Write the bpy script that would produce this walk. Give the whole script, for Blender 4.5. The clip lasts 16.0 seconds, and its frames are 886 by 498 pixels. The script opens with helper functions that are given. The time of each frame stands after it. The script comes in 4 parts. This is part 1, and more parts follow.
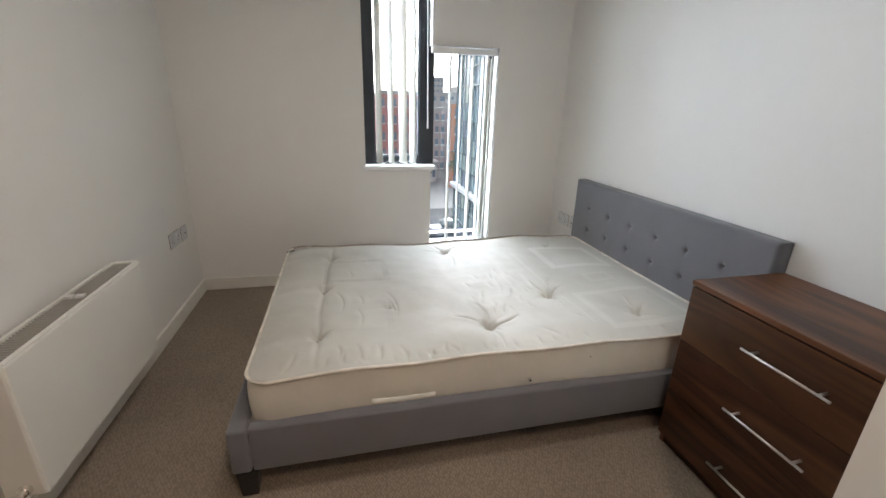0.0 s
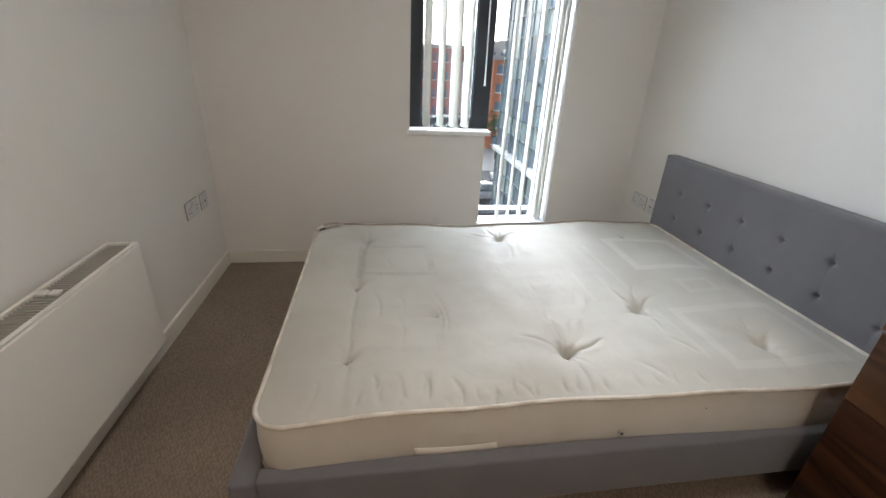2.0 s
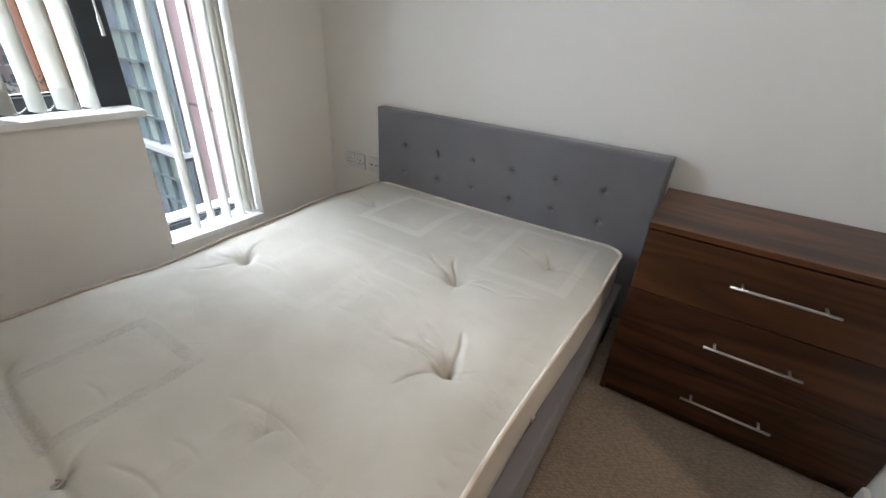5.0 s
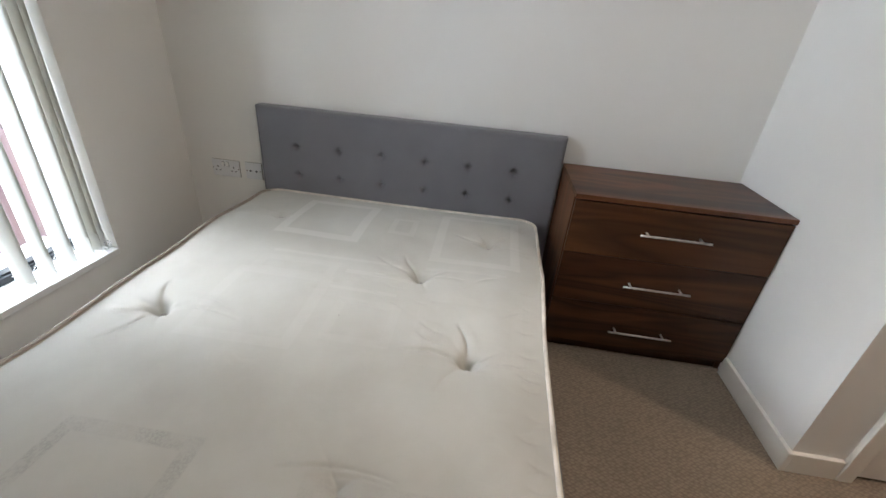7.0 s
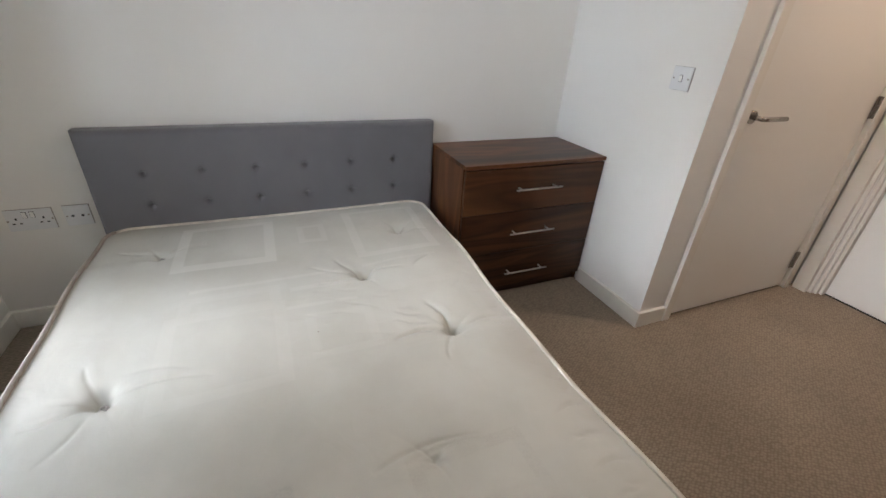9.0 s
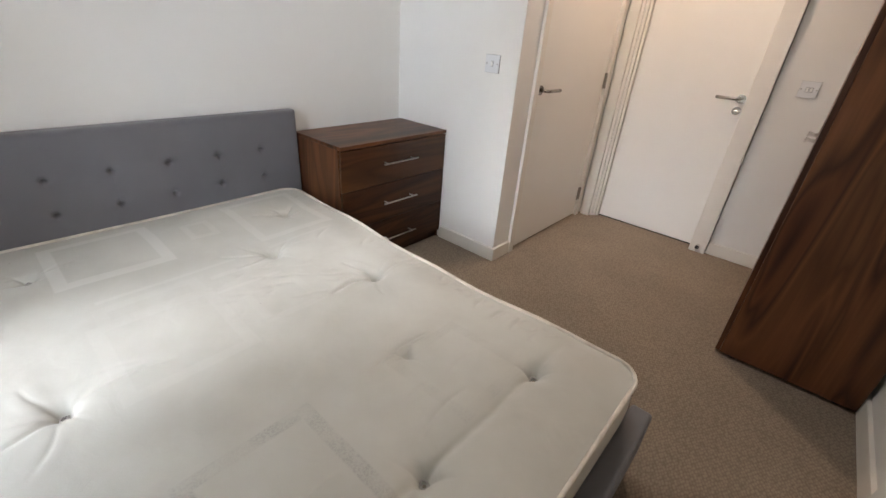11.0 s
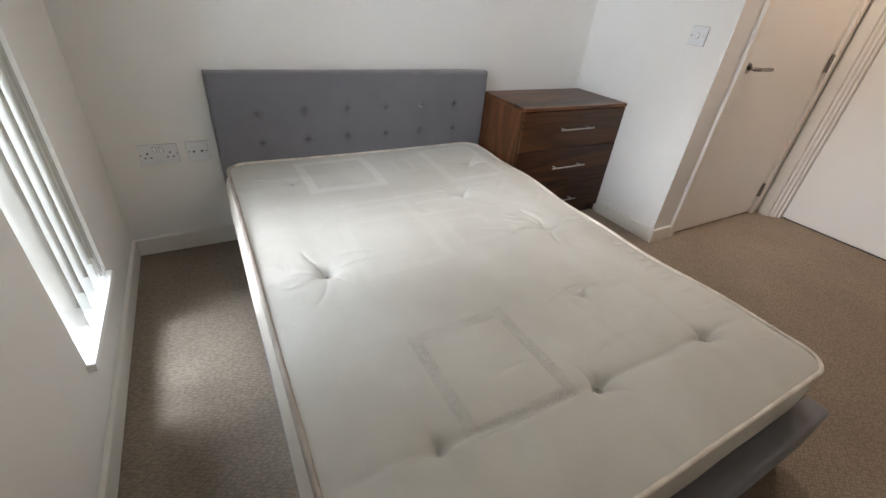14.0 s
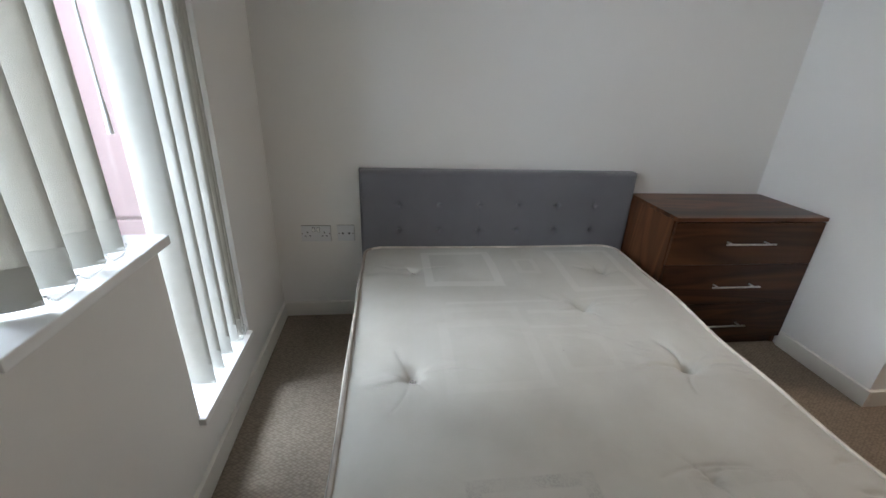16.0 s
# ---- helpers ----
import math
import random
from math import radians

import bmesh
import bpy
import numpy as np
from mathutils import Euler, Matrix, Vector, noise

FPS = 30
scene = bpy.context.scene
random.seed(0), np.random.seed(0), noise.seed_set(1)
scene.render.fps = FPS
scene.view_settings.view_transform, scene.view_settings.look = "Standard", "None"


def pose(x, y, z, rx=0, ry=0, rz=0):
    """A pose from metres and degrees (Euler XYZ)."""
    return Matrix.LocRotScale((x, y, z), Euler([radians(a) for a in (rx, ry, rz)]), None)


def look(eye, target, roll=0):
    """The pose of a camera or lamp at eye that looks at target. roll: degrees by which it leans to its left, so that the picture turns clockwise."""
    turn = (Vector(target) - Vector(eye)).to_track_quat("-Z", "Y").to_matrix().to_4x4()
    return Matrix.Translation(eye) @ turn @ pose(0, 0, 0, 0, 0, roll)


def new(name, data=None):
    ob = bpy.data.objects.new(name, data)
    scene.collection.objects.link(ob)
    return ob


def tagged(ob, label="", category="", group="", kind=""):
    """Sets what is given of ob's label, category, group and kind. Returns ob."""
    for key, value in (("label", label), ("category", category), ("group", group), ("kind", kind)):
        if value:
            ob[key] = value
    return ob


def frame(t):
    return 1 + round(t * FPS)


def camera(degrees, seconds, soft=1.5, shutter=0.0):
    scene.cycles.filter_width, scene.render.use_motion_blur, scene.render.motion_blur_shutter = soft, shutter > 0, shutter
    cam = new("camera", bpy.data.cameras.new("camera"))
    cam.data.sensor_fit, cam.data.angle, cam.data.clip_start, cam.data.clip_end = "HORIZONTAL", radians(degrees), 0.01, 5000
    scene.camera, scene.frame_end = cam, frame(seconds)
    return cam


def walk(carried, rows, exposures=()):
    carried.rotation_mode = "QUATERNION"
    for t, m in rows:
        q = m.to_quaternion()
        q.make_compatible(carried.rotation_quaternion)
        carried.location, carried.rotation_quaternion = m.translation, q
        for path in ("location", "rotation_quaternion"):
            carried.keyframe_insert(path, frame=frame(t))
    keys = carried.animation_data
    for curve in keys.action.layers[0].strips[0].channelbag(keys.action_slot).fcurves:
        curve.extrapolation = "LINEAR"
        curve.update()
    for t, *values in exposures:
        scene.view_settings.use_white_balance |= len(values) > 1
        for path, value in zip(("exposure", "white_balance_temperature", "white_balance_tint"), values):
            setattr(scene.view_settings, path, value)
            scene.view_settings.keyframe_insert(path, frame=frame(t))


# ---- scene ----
cam = camera(94.1, 16.0)
PATH = [
    (0, (0.301, 0.226, 1.271), (0.745, 2.063, 0.618), 1.6),
    (0.5, (0.28, 0.26, 1.257), (0.63, 2.093, 0.539), 2.0),
    (1, (0.274, 0.333, 1.247), (0.535, 2.162, 0.482), 2.3),
    (1.5, (0.27, 0.499, 1.246), (0.496, 2.316, 0.441), 2.6),
    (2, (0.278, 0.656, 1.246), (0.565, 2.452, 0.415), 2.9),
    (2.5, (0.245, 0.788, 1.249), (0.697, 2.537, 0.389), 3.0),
    (3, (0.146, 0.927, 1.267), (0.827, 2.584, 0.378), 2.9),
    (3.5, (0.079, 1.026, 1.231), (1.017, 2.55, 0.337), 3.3),
    (4, (0.087, 1.09, 1.207), (1.246, 2.438, 0.291), 3.3),
    (4.5, (0.138, 1.185, 1.198), (1.478, 2.341, 0.266), 3.1),
    (5, (0.157, 1.247, 1.207), (1.651, 2.183, 0.263), 3.2),
    (5.2, (0.154, 1.272, 1.211), (1.699, 2.117, 0.262), 3.2),
    (7.5, (-0.007, 1.779, 1.2), (1.757, 1.768, 0.258), 5.4),
    (8, (0.006, 1.894, 1.223), (1.748, 1.679, 0.265), 5.1),
    (8.5, (-0.003, 2.04, 1.243), (1.682, 1.575, 0.271), 4.3),
    (9, (-0.044, 2.104, 1.241), (1.56, 1.387, 0.285), 3.6),
    (9.5, (-0.084, 2.15, 1.242), (1.397, 1.184, 0.307), 3.3),
    (9.7, (-0.093, 2.183, 1.241), (1.326, 1.113, 0.308), 3.5),
    (11.8, (-0.19, 2.678, 1.243), (0.895, 1.289, 0.299), 5.5),
    (12, (-0.18, 2.715, 1.236), (0.908, 1.343, 0.271), 6.1),
    (12.5, (-0.195, 2.759, 1.215), (0.954, 1.481, 0.191), 6.7),
    (13, (-0.192, 2.781, 1.2), (1.036, 1.624, 0.126), 6.9),
    (13.5, (-0.193, 2.795, 1.195), (1.134, 1.771, 0.105), 6.5),
    (14, (-0.196, 2.79, 1.201), (1.245, 1.903, 0.135), 5.6),
    (14.5, (-0.187, 2.759, 1.216), (1.376, 2.022, 0.209), 4.5),
    (15, (-0.16, 2.714, 1.237), (1.517, 2.139, 0.311), 3.6),
    (15.5, (-0.137, 2.656, 1.255), (1.634, 2.258, 0.415), 2.8),
    (16, (-0.127, 2.601, 1.276), (1.694, 2.364, 0.484), 2.4),
]
EXPOSURES = [(0, 1.28, 5900, 10), (5, 1.03, 6000, 10.5), (9, 1.02, 6060, 12), (12.5, 1.34, 6170, 13.2), (14.5, 0.98, 6020, 11.5), (16, 0.50, 5850, 10)]
walk(cam, [(t, look(eye, target, roll)) for t, eye, target, roll in PATH], EXPOSURES)

# ---- light ----
sky_world = bpy.data.worlds.new("sky")
scene.world = sky_world
sky_world.use_nodes = True
wn = sky_world.node_tree
wn.nodes.clear()
sky = wn.nodes.new("ShaderNodeTexSky")
sky.sky_type = "NISHITA"
sky.sun_disc = False
sky.sun_elevation, sky.sun_rotation = radians(19), radians(8)
sky.air_density, sky.dust_density, sky.ozone_density = 1.0, 6.0, 1.0
soften = wn.nodes.new("ShaderNodeHueSaturation")
soften.inputs["Saturation"].default_value = 0.35
back = wn.nodes.new("ShaderNodeBackground")
back.inputs["Strength"].default_value = 0.15
wout = wn.nodes.new("ShaderNodeOutputWorld")
wn.links.new(sky.outputs[0], soften.inputs["Color"])
wn.links.new(soften.outputs[0], back.inputs[0])
wn.links.new(back.outputs[0], wout.inputs[0])

sun = new("sun", bpy.data.lights.new("sun", "SUN"))
sun.data.energy, sun.data.angle, sun.data.color = 1.5, radians(22), (0.97, 0.98, 1.0)
sun.matrix_world = look((1.7, 12, 4.2), (0, 0, 0))

lamp = new("hall_downlight_lamp", bpy.data.lights.new("hall_downlight_lamp", "AREA"))
lamp.data.shape, lamp.data.size, lamp.data.energy, lamp.data.color = "DISK", 0.08, 5.8, (1.0, 0.72, 0.50)
lamp.matrix_world = look((0.62, -0.15, 2.375), (0.62, -0.15, 0))

# Fill lamp added to lift the whole room; its ceiling source is assumed, unseen.
room_fill = new("room_fill_lamp", bpy.data.lights.new("room_fill_lamp", "AREA"))
room_fill.data.shape, room_fill.data.size, room_fill.data.energy, room_fill.data.color = "DISK", 0.42, 4.0, (1.0, 0.91, 0.80)
room_fill.matrix_world = look((0.55, 1.25, 2.34), (0.55, 1.25, 0))
for name, size, energy, color, eye, target in (
        ("sky_lamp_above", (1.5, 1.2), 330, (0.84, 0.92, 1.0), (1.14, 4.45, 4.6), (1.14, 3.0, 0.5)),
        ("sky_lamp_beside", (1.6, 2.6), 118, (0.84, 0.92, 1.0), (-0.42, 4.75, 1.5), (0.8, 2.9, 1.1))):
    s_ = new(name, bpy.data.lights.new(name, "AREA"))
    s_.data.shape, s_.data.size, s_.data.size_y, s_.data.energy, s_.data.color = "RECTANGLE", *size, energy, color
    s_.matrix_world = look(eye, target)


# ---- materials ----
def mat(name, color, rough=0.6, metal=0.0, color2=None, scale=8.0, mix=0.5, bump=0.0, bump_scale=200.0, coat=0.0, sheen=0.0):
    """A painted, cloth or metal surface: two tones of noise and a fine relief."""
    m = bpy.data.materials.new(name)
    m.use_nodes = True
    n, l = m.node_tree.nodes, m.node_tree.links
    b = n["Principled BSDF"]
    b.inputs["Roughness"].default_value, b.inputs["Metallic"].default_value = rough, metal
    b.inputs["Coat Weight"].default_value = coat
    b.inputs["Sheen Weight"].default_value = sheen
    b.inputs["Base Color"].default_value = (*color, 1)
    tc = n.new("ShaderNodeTexCoord")
    if color2:
        no = n.new("ShaderNodeTexNoise")
        no.inputs["Scale"].default_value, no.inputs["Detail"].default_value = scale, 6
        r = n.new("ShaderNodeValToRGB")
        r.color_ramp.elements[0].position, r.color_ramp.elements[1].position = 0.5 - mix / 2, 0.5 + mix / 2
        r.color_ramp.elements[0].color, r.color_ramp.elements[1].color = (*color, 1), (*color2, 1)
        l.new(tc.outputs["Object"], no.inputs["Vector"])
        l.new(no.outputs["Fac"], r.inputs["Fac"])
        l.new(r.outputs["Color"], b.inputs["Base Color"])
    if bump:
        nb = n.new("ShaderNodeTexNoise")
        nb.inputs["Scale"].default_value, nb.inputs["Detail"].default_value = bump_scale, 3
        bp = n.new("ShaderNodeBump")
        bp.inputs["Strength"].default_value, bp.inputs["Distance"].default_value = bump, 0.002
        l.new(tc.outputs["Object"], nb.inputs["Vector"])
        l.new(nb.outputs["Fac"], bp.inputs["Height"])
        l.new(bp.outputs["Normal"], b.inputs["Normal"])
    return m


def math_node(m, op, a, b=None, c=None):
    n = m.node_tree.nodes.new("ShaderNodeMath")
    n.operation = op
    for i, v in enumerate((a, b, c)):
        if v is None:
            continue
        if isinstance(v, (int, float)):
            n.inputs[i].default_value = v
        else:
            m.node_tree.links.new(v, n.inputs[i])
    return n.outputs[0]


def wood_mat(name, axis, gain=1.0):
    """Dark walnut foil; the grain runs along the axis, bold bands across it."""
    m = bpy.data.materials.new(name)
    m.use_nodes = True
    n, l = m.node_tree.nodes, m.node_tree.links
    b = n["Principled BSDF"]
    tc, mp = n.new("ShaderNodeTexCoord"), n.new("ShaderNodeMapping")
    mp.inputs["Scale"].default_value = [0.30 if i == axis else 2.5 for i in range(3)]
    oi = n.new("ShaderNodeObjectInfo")
    sh = n.new("ShaderNodeVectorMath")
    sh.operation = "SCALE"
    sh.inputs[0].default_value = (3.1, 2.3, 5.7)
    l.new(oi.outputs["Random"], sh.inputs["Scale"])
    l.new(sh.outputs[0], mp.inputs["Location"])
    l.new(tc.outputs["Object"], mp.inputs["Vector"])
    big = n.new("ShaderNodeTexNoise")
    big.inputs["Scale"].default_value, big.inputs["Detail"].default_value, big.inputs["Distortion"].default_value = 2.2, 2.5, 0.7
    l.new(mp.outputs[0], big.inputs["Vector"])
    ramp = n.new("ShaderNodeValToRGB")
    e = ramp.color_ramp.elements
    e[0].position, e[0].color = 0.33, (0.020, 0.0070, 0.0032, 1)
    e[1].position, e[1].color = 0.72, (0.150, 0.066, 0.027, 1)
    for pos, c in ((0.42, (0.074, 0.028, 0.0115, 1)), (0.455, (0.036, 0.0145, 0.0065, 1)), (0.54, (0.112, 0.045, 0.0185, 1)), (0.61, (0.056, 0.0235, 0.010, 1))):
        x = e.new(pos)
        x.color = c
    l.new(big.outputs["Fac"], ramp.inputs["Fac"])
    mp2 = n.new("ShaderNodeMapping")
    mp2.inputs["Scale"].default_value = [2.0 if i == axis else 110.0 for i in range(3)]
    l.new(tc.outputs["Object"], mp2.inputs["Vector"])
    fine = n.new("ShaderNodeTexNoise")
    fine.inputs["Scale"].default_value, fine.inputs["Detail"].default_value = 1.0, 4
    l.new(mp2.outputs[0], fine.inputs["Vector"])
    fr = n.new("ShaderNodeMapRange")
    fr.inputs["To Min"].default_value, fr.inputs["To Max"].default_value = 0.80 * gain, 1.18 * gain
    l.new(fine.outputs["Fac"], fr.inputs["Value"])
    mixer = n.new("ShaderNodeVectorMath")
    mixer.operation = "MULTIPLY"
    l.new(ramp.outputs["Color"], mixer.inputs[0])
    l.new(fr.outputs[0], mixer.inputs[1])
    l.new(mixer.outputs[0], b.inputs["Base Color"])
    b.inputs["Roughness"].default_value = 0.34
    b.inputs["Specular IOR Level"].default_value = 0.32
    bp = n.new("ShaderNodeBump")
    bp.inputs["Strength"].default_value, bp.inputs["Distance"].default_value = 0.12, 0.001
    l.new(fine.outputs["Fac"], bp.inputs["Height"])
    l.new(bp.outputs["Normal"], b.inputs["Normal"])
    return m


def carpet_mat():
    """Beige loop-pile carpet: rows of small loops with darker hollows."""
    m = bpy.data.materials.new("loop_carpet")
    m.use_nodes = True
    n, l = m.node_tree.nodes, m.node_tree.links
    b = n["Principled BSDF"]
    tc = n.new("ShaderNodeTexCoord")
    mp = n.new("ShaderNodeMapping")
    mp.inputs["Rotation"].default_value = (0, 0, radians(45))
    mp.inputs["Scale"].default_value = (1.0, 0.62, 1.0)
    l.new(tc.outputs["Object"], mp.inputs["Vector"])
    v = n.new("ShaderNodeTexVoronoi")
    v.inputs["Scale"].default_value, v.inputs["Randomness"].default_value = 116, 0.5
    l.new(mp.outputs[0], v.inputs["Vector"])
    big = n.new("ShaderNodeTexNoise")
    big.inputs["Scale"].default_value, big.inputs["Detail"].default_value = 2.2, 5
    l.new(tc.outputs["Object"], big.inputs["Vector"])
    fibre = n.new("ShaderNodeTexNoise")
    fibre.inputs["Scale"].default_value, fibre.inputs["Detail"].default_value = 900, 2
    l.new(tc.outputs["Object"], fibre.inputs["Vector"])
    r = n.new("ShaderNodeValToRGB")
    r.color_ramp.elements[0].position, r.color_ramp.elements[0].color = 0.25, (0.29, 0.235, 0.178, 1)
    r.color_ramp.elements[1].position, r.color_ramp.elements[1].color = 0.72, (0.198, 0.157, 0.115, 1)
    l.new(v.outputs["Distance"], r.inputs["Fac"])
    mx = n.new("ShaderNodeMapRange")
    mx.inputs["From Min"].default_value, mx.inputs["From Max"].default_value = 0.3, 0.7
    mx.inputs["To Min"].default_value, mx.inputs["To Max"].default_value = 0.88, 1.1
    l.new(big.outputs["Fac"], mx.inputs["Value"])
    mul = n.new("ShaderNodeVectorMath")
    mul.operation = "MULTIPLY"
    l.new(r.outputs["Color"], mul.inputs[0])
    l.new(mx.outputs[0], mul.inputs[1])
    l.new(mul.outputs[0], b.inputs["Base Color"])
    b.inputs["Roughness"].default_value = 0.95
    h = math_node(m, "SUBTRACT", math_node(m, "MULTIPLY", fibre.outputs["Fac"], 0.3), v.outputs["Distance"])
    bp = n.new("ShaderNodeBump")
    bp.inputs["Strength"].default_value, bp.inputs["Distance"].default_value = 0.5, 0.003
    l.new(h, bp.inputs["Height"])
    l.new(bp.outputs["Normal"], b.inputs["Normal"])
    return m


# woven squares of the ticking: x0, x1, y0, y1, band
# satin sheen of the weave, put into the colour as paler bands
SATIN_SQUARES = [(1.38, 1.76, 2.13, 2.47, 0.038, 0.85), (1.49, 1.64, 1.93, 2.04, 0.024, 0.45), (1.33, 1.75, 1.50, 1.84, 0.036, 0.6),
                (0.78, 1.12, 2.12, 2.45, 0.036, 0.25), (0.84, 1.03, 1.87, 2.07, 0.028, 0.18), (1.10, 1.22, 2.13, 2.42, 0.034, 0.2), (0.80, 1.12, 1.50, 1.82, 0.034, 0.12)]
FAINT_BANDS = [(1.16, 1.185, 1.86, 2.10), (1.245, 1.262, 1.92, 2.40), (1.065, 1.080, 1.90, 2.12), (1.27, 1.285, 1.55, 1.84)]
GREY_SQUARES = [(0.17, 0.50, 2.15, 2.45, 0.033, 1.0), (0.19, 0.47, 1.66, 1.93, 0.030, 0.35)]


def ticking_mat():
    """Cream mattress ticking with woven squares, a worn grey set of them at the foot, and faint soiling."""
    m = bpy.data.materials.new("mattress_ticking")
    m.use_nodes = True
    n, l = m.node_tree.nodes, m.node_tree.links
    b = n["Principled BSDF"]
    tc, sep = n.new("ShaderNodeTexCoord"), n.new("ShaderNodeSeparateXYZ")
    geo = n.new("ShaderNodeNewGeometry")
    l.new(geo.outputs["Position"], sep.inputs[0])
    X, Y = sep.outputs["X"], sep.outputs["Y"]

    def ring(sq):
        x0, x1, y0, y1, w = sq[:5]
        cx, cy, hx, hy = (x0 + x1) / 2, (y0 + y1) / 2, (x1 - x0) / 2, (y1 - y0) / 2
        dx = math_node(m, "SUBTRACT", math_node(m, "ABSOLUTE", math_node(m, "SUBTRACT", X, cx)), hx)
        dy = math_node(m, "SUBTRACT", math_node(m, "ABSOLUTE", math_node(m, "SUBTRACT", Y, cy)), hy)
        d = math_node(m, "MAXIMUM", dx, dy)
        off = math_node(m, "ABSOLUTE", math_node(m, "ADD", d, w / 2))
        return math_node(m, "MULTIPLY_ADD", math_node(m, "SUBTRACT", w / 2, off), 220.0, 0.5)

    def rings(squares):
        total = None
        for sq in squares:
            k = ring(sq)
            cl = n.new("ShaderNodeClamp")
            l.new(k, cl.inputs["Value"])
            if len(sq) > 5:
                cl2 = math_node(m, "MULTIPLY", cl.outputs[0], sq[5])
                total = cl2 if total is None else math_node(m, "MAXIMUM", total, cl2)
                continue
            total = cl.outputs[0] if total is None else math_node(m, "MAXIMUM", total, cl.outputs[0])
        return total

    pale, grey = rings(SATIN_SQUARES), rings(GREY_SQUARES)
    bands = rings([(x0, x1, y0, y1, x1 - x0, 0.4) for x0, x1, y0, y1 in FAINT_BANDS])
    pale = math_node(m, "MAXIMUM", pale, bands)
    stain = n.new("ShaderNodeTexNoise")
    stain.inputs["Scale"].default_value, stain.inputs["Detail"].default_value = 3.0, 5
    l.new(tc.outputs["Object"], stain.inputs["Vector"])
    speck = n.new("ShaderNodeTexNoise")
    speck.inputs["Scale"].default_value, speck.inputs["Detail"].default_value = 190, 4
    l.new(tc.outputs["Object"], speck.inputs["Vector"])
    sr = n.new("ShaderNodeValToRGB")
    sr.color_ramp.elements[0].position, sr.color_ramp.elements[0].color = 0.35, (0.45, 0.438, 0.39, 1)
    sr.color_ramp.elements[1].position, sr.color_ramp.elements[1].color = 0.65, (0.535, 0.528, 0.48, 1)
    l.new(stain.outputs["Fac"], sr.inputs["Fac"])
    m1 = n.new("ShaderNodeMix")
    m1.data_type = "RGBA"
    m1.inputs[7].default_value = (0.72, 0.70, 0.65, 1)
    l.new(sr.outputs["Color"], m1.inputs[6])
    # paler tone stands for the satin sheen of the weave
    l.new(math_node(m, "MULTIPLY", pale, 0.34), m1.inputs[0])
    m2 = n.new("ShaderNodeMix")
    m2.data_type = "RGBA"
    m2.inputs[7].default_value = (0.30, 0.285, 0.265, 1)
    l.new(m1.outputs[2], m2.inputs[6])
    worn = n.new("ShaderNodeMapRange")
    worn.inputs["From Min"].default_value, worn.inputs["From Max"].default_value = 0.42, 0.6
    worn.inputs["To Min"].default_value, worn.inputs["To Max"].default_value = 0.22, 0.62
    l.new(speck.outputs["Fac"], worn.inputs["Value"])
    patch = n.new("ShaderNodeTexNoise")
    patch.inputs["Scale"].default_value, patch.inputs["Detail"].default_value = 13, 4
    l.new(tc.outputs["Object"], patch.inputs["Vector"])
    gone = n.new("ShaderNodeMapRange")
    gone.inputs["From Min"].default_value, gone.inputs["From Max"].default_value = 0.40, 0.62
    gone.inputs["To Min"].default_value, gone.inputs["To Max"].default_value = 0.25, 1.0
    l.new(patch.outputs["Fac"], gone.inputs["Value"])
    l.new(math_node(m, "MULTIPLY", math_node(m, "MULTIPLY", grey, worn.outputs[0]), gone.outputs[0]), m2.inputs[0])
    vo = n.new("ShaderNodeTexVoronoi")
    vo.inputs["Scale"].default_value = 5.5
    l.new(tc.outputs["Object"], vo.inputs["Vector"])
    spot = math_node(m, "LESS_THAN", vo.outputs["Distance"], 0.013)
    m3 = n.new("ShaderNodeMix")
    m3.data_type = "RGBA"
    m3.inputs[7].default_value = (0.20, 0.17, 0.14, 1)
    l.new(m2.outputs[2], m3.inputs[6])
    l.new(math_node(m, "MULTIPLY", spot, 0.7), m3.inputs[0])
    l.new(m3.outputs[2], b.inputs["Base Color"])
    rr = math_node(m, "SUBTRACT", 0.72, math_node(m, "MULTIPLY", pale, 0.25))
    l.new(rr, b.inputs["Roughness"])
    b.inputs["Sheen Weight"].default_value = 0.15
    weave = n.new("ShaderNodeTexNoise")
    weave.inputs["Scale"].default_value, weave.inputs["Detail"].default_value = 420, 2
    l.new(tc.outputs["Object"], weave.inputs["Vector"])
    crum = n.new("ShaderNodeTexNoise")
    crum.inputs["Scale"].default_value, crum.inputs["Detail"].default_value, crum.inputs["Distortion"].default_value = 9, 4, 1.5
    l.new(tc.outputs["Object"], crum.inputs["Vector"])
    hh = math_node(m, "ADD", math_node(m, "MULTIPLY", weave.outputs["Fac"], 0.12), math_node(m, "MULTIPLY", crum.outputs["Fac"], 0.8))
    bp = n.new("ShaderNodeBump")
    bp.inputs["Strength"].default_value, bp.inputs["Distance"].default_value = 0.5, 0.004
    l.new(hh, bp.inputs["Height"])
    l.new(bp.outputs["Normal"], b.inputs["Normal"])
    return m


def glass_mat():
    m = bpy.data.materials.new("window_glass")
    m.use_nodes = True
    b = m.node_tree.nodes["Principled BSDF"]
    b.inputs["Transmission Weight"].default_value, b.inputs["Roughness"].default_value = 1.0, 0.0
    b.inputs["IOR"].default_value, b.inputs["Base Color"].default_value = 1.45, (0.97, 0.99, 0.98, 1)
    return m


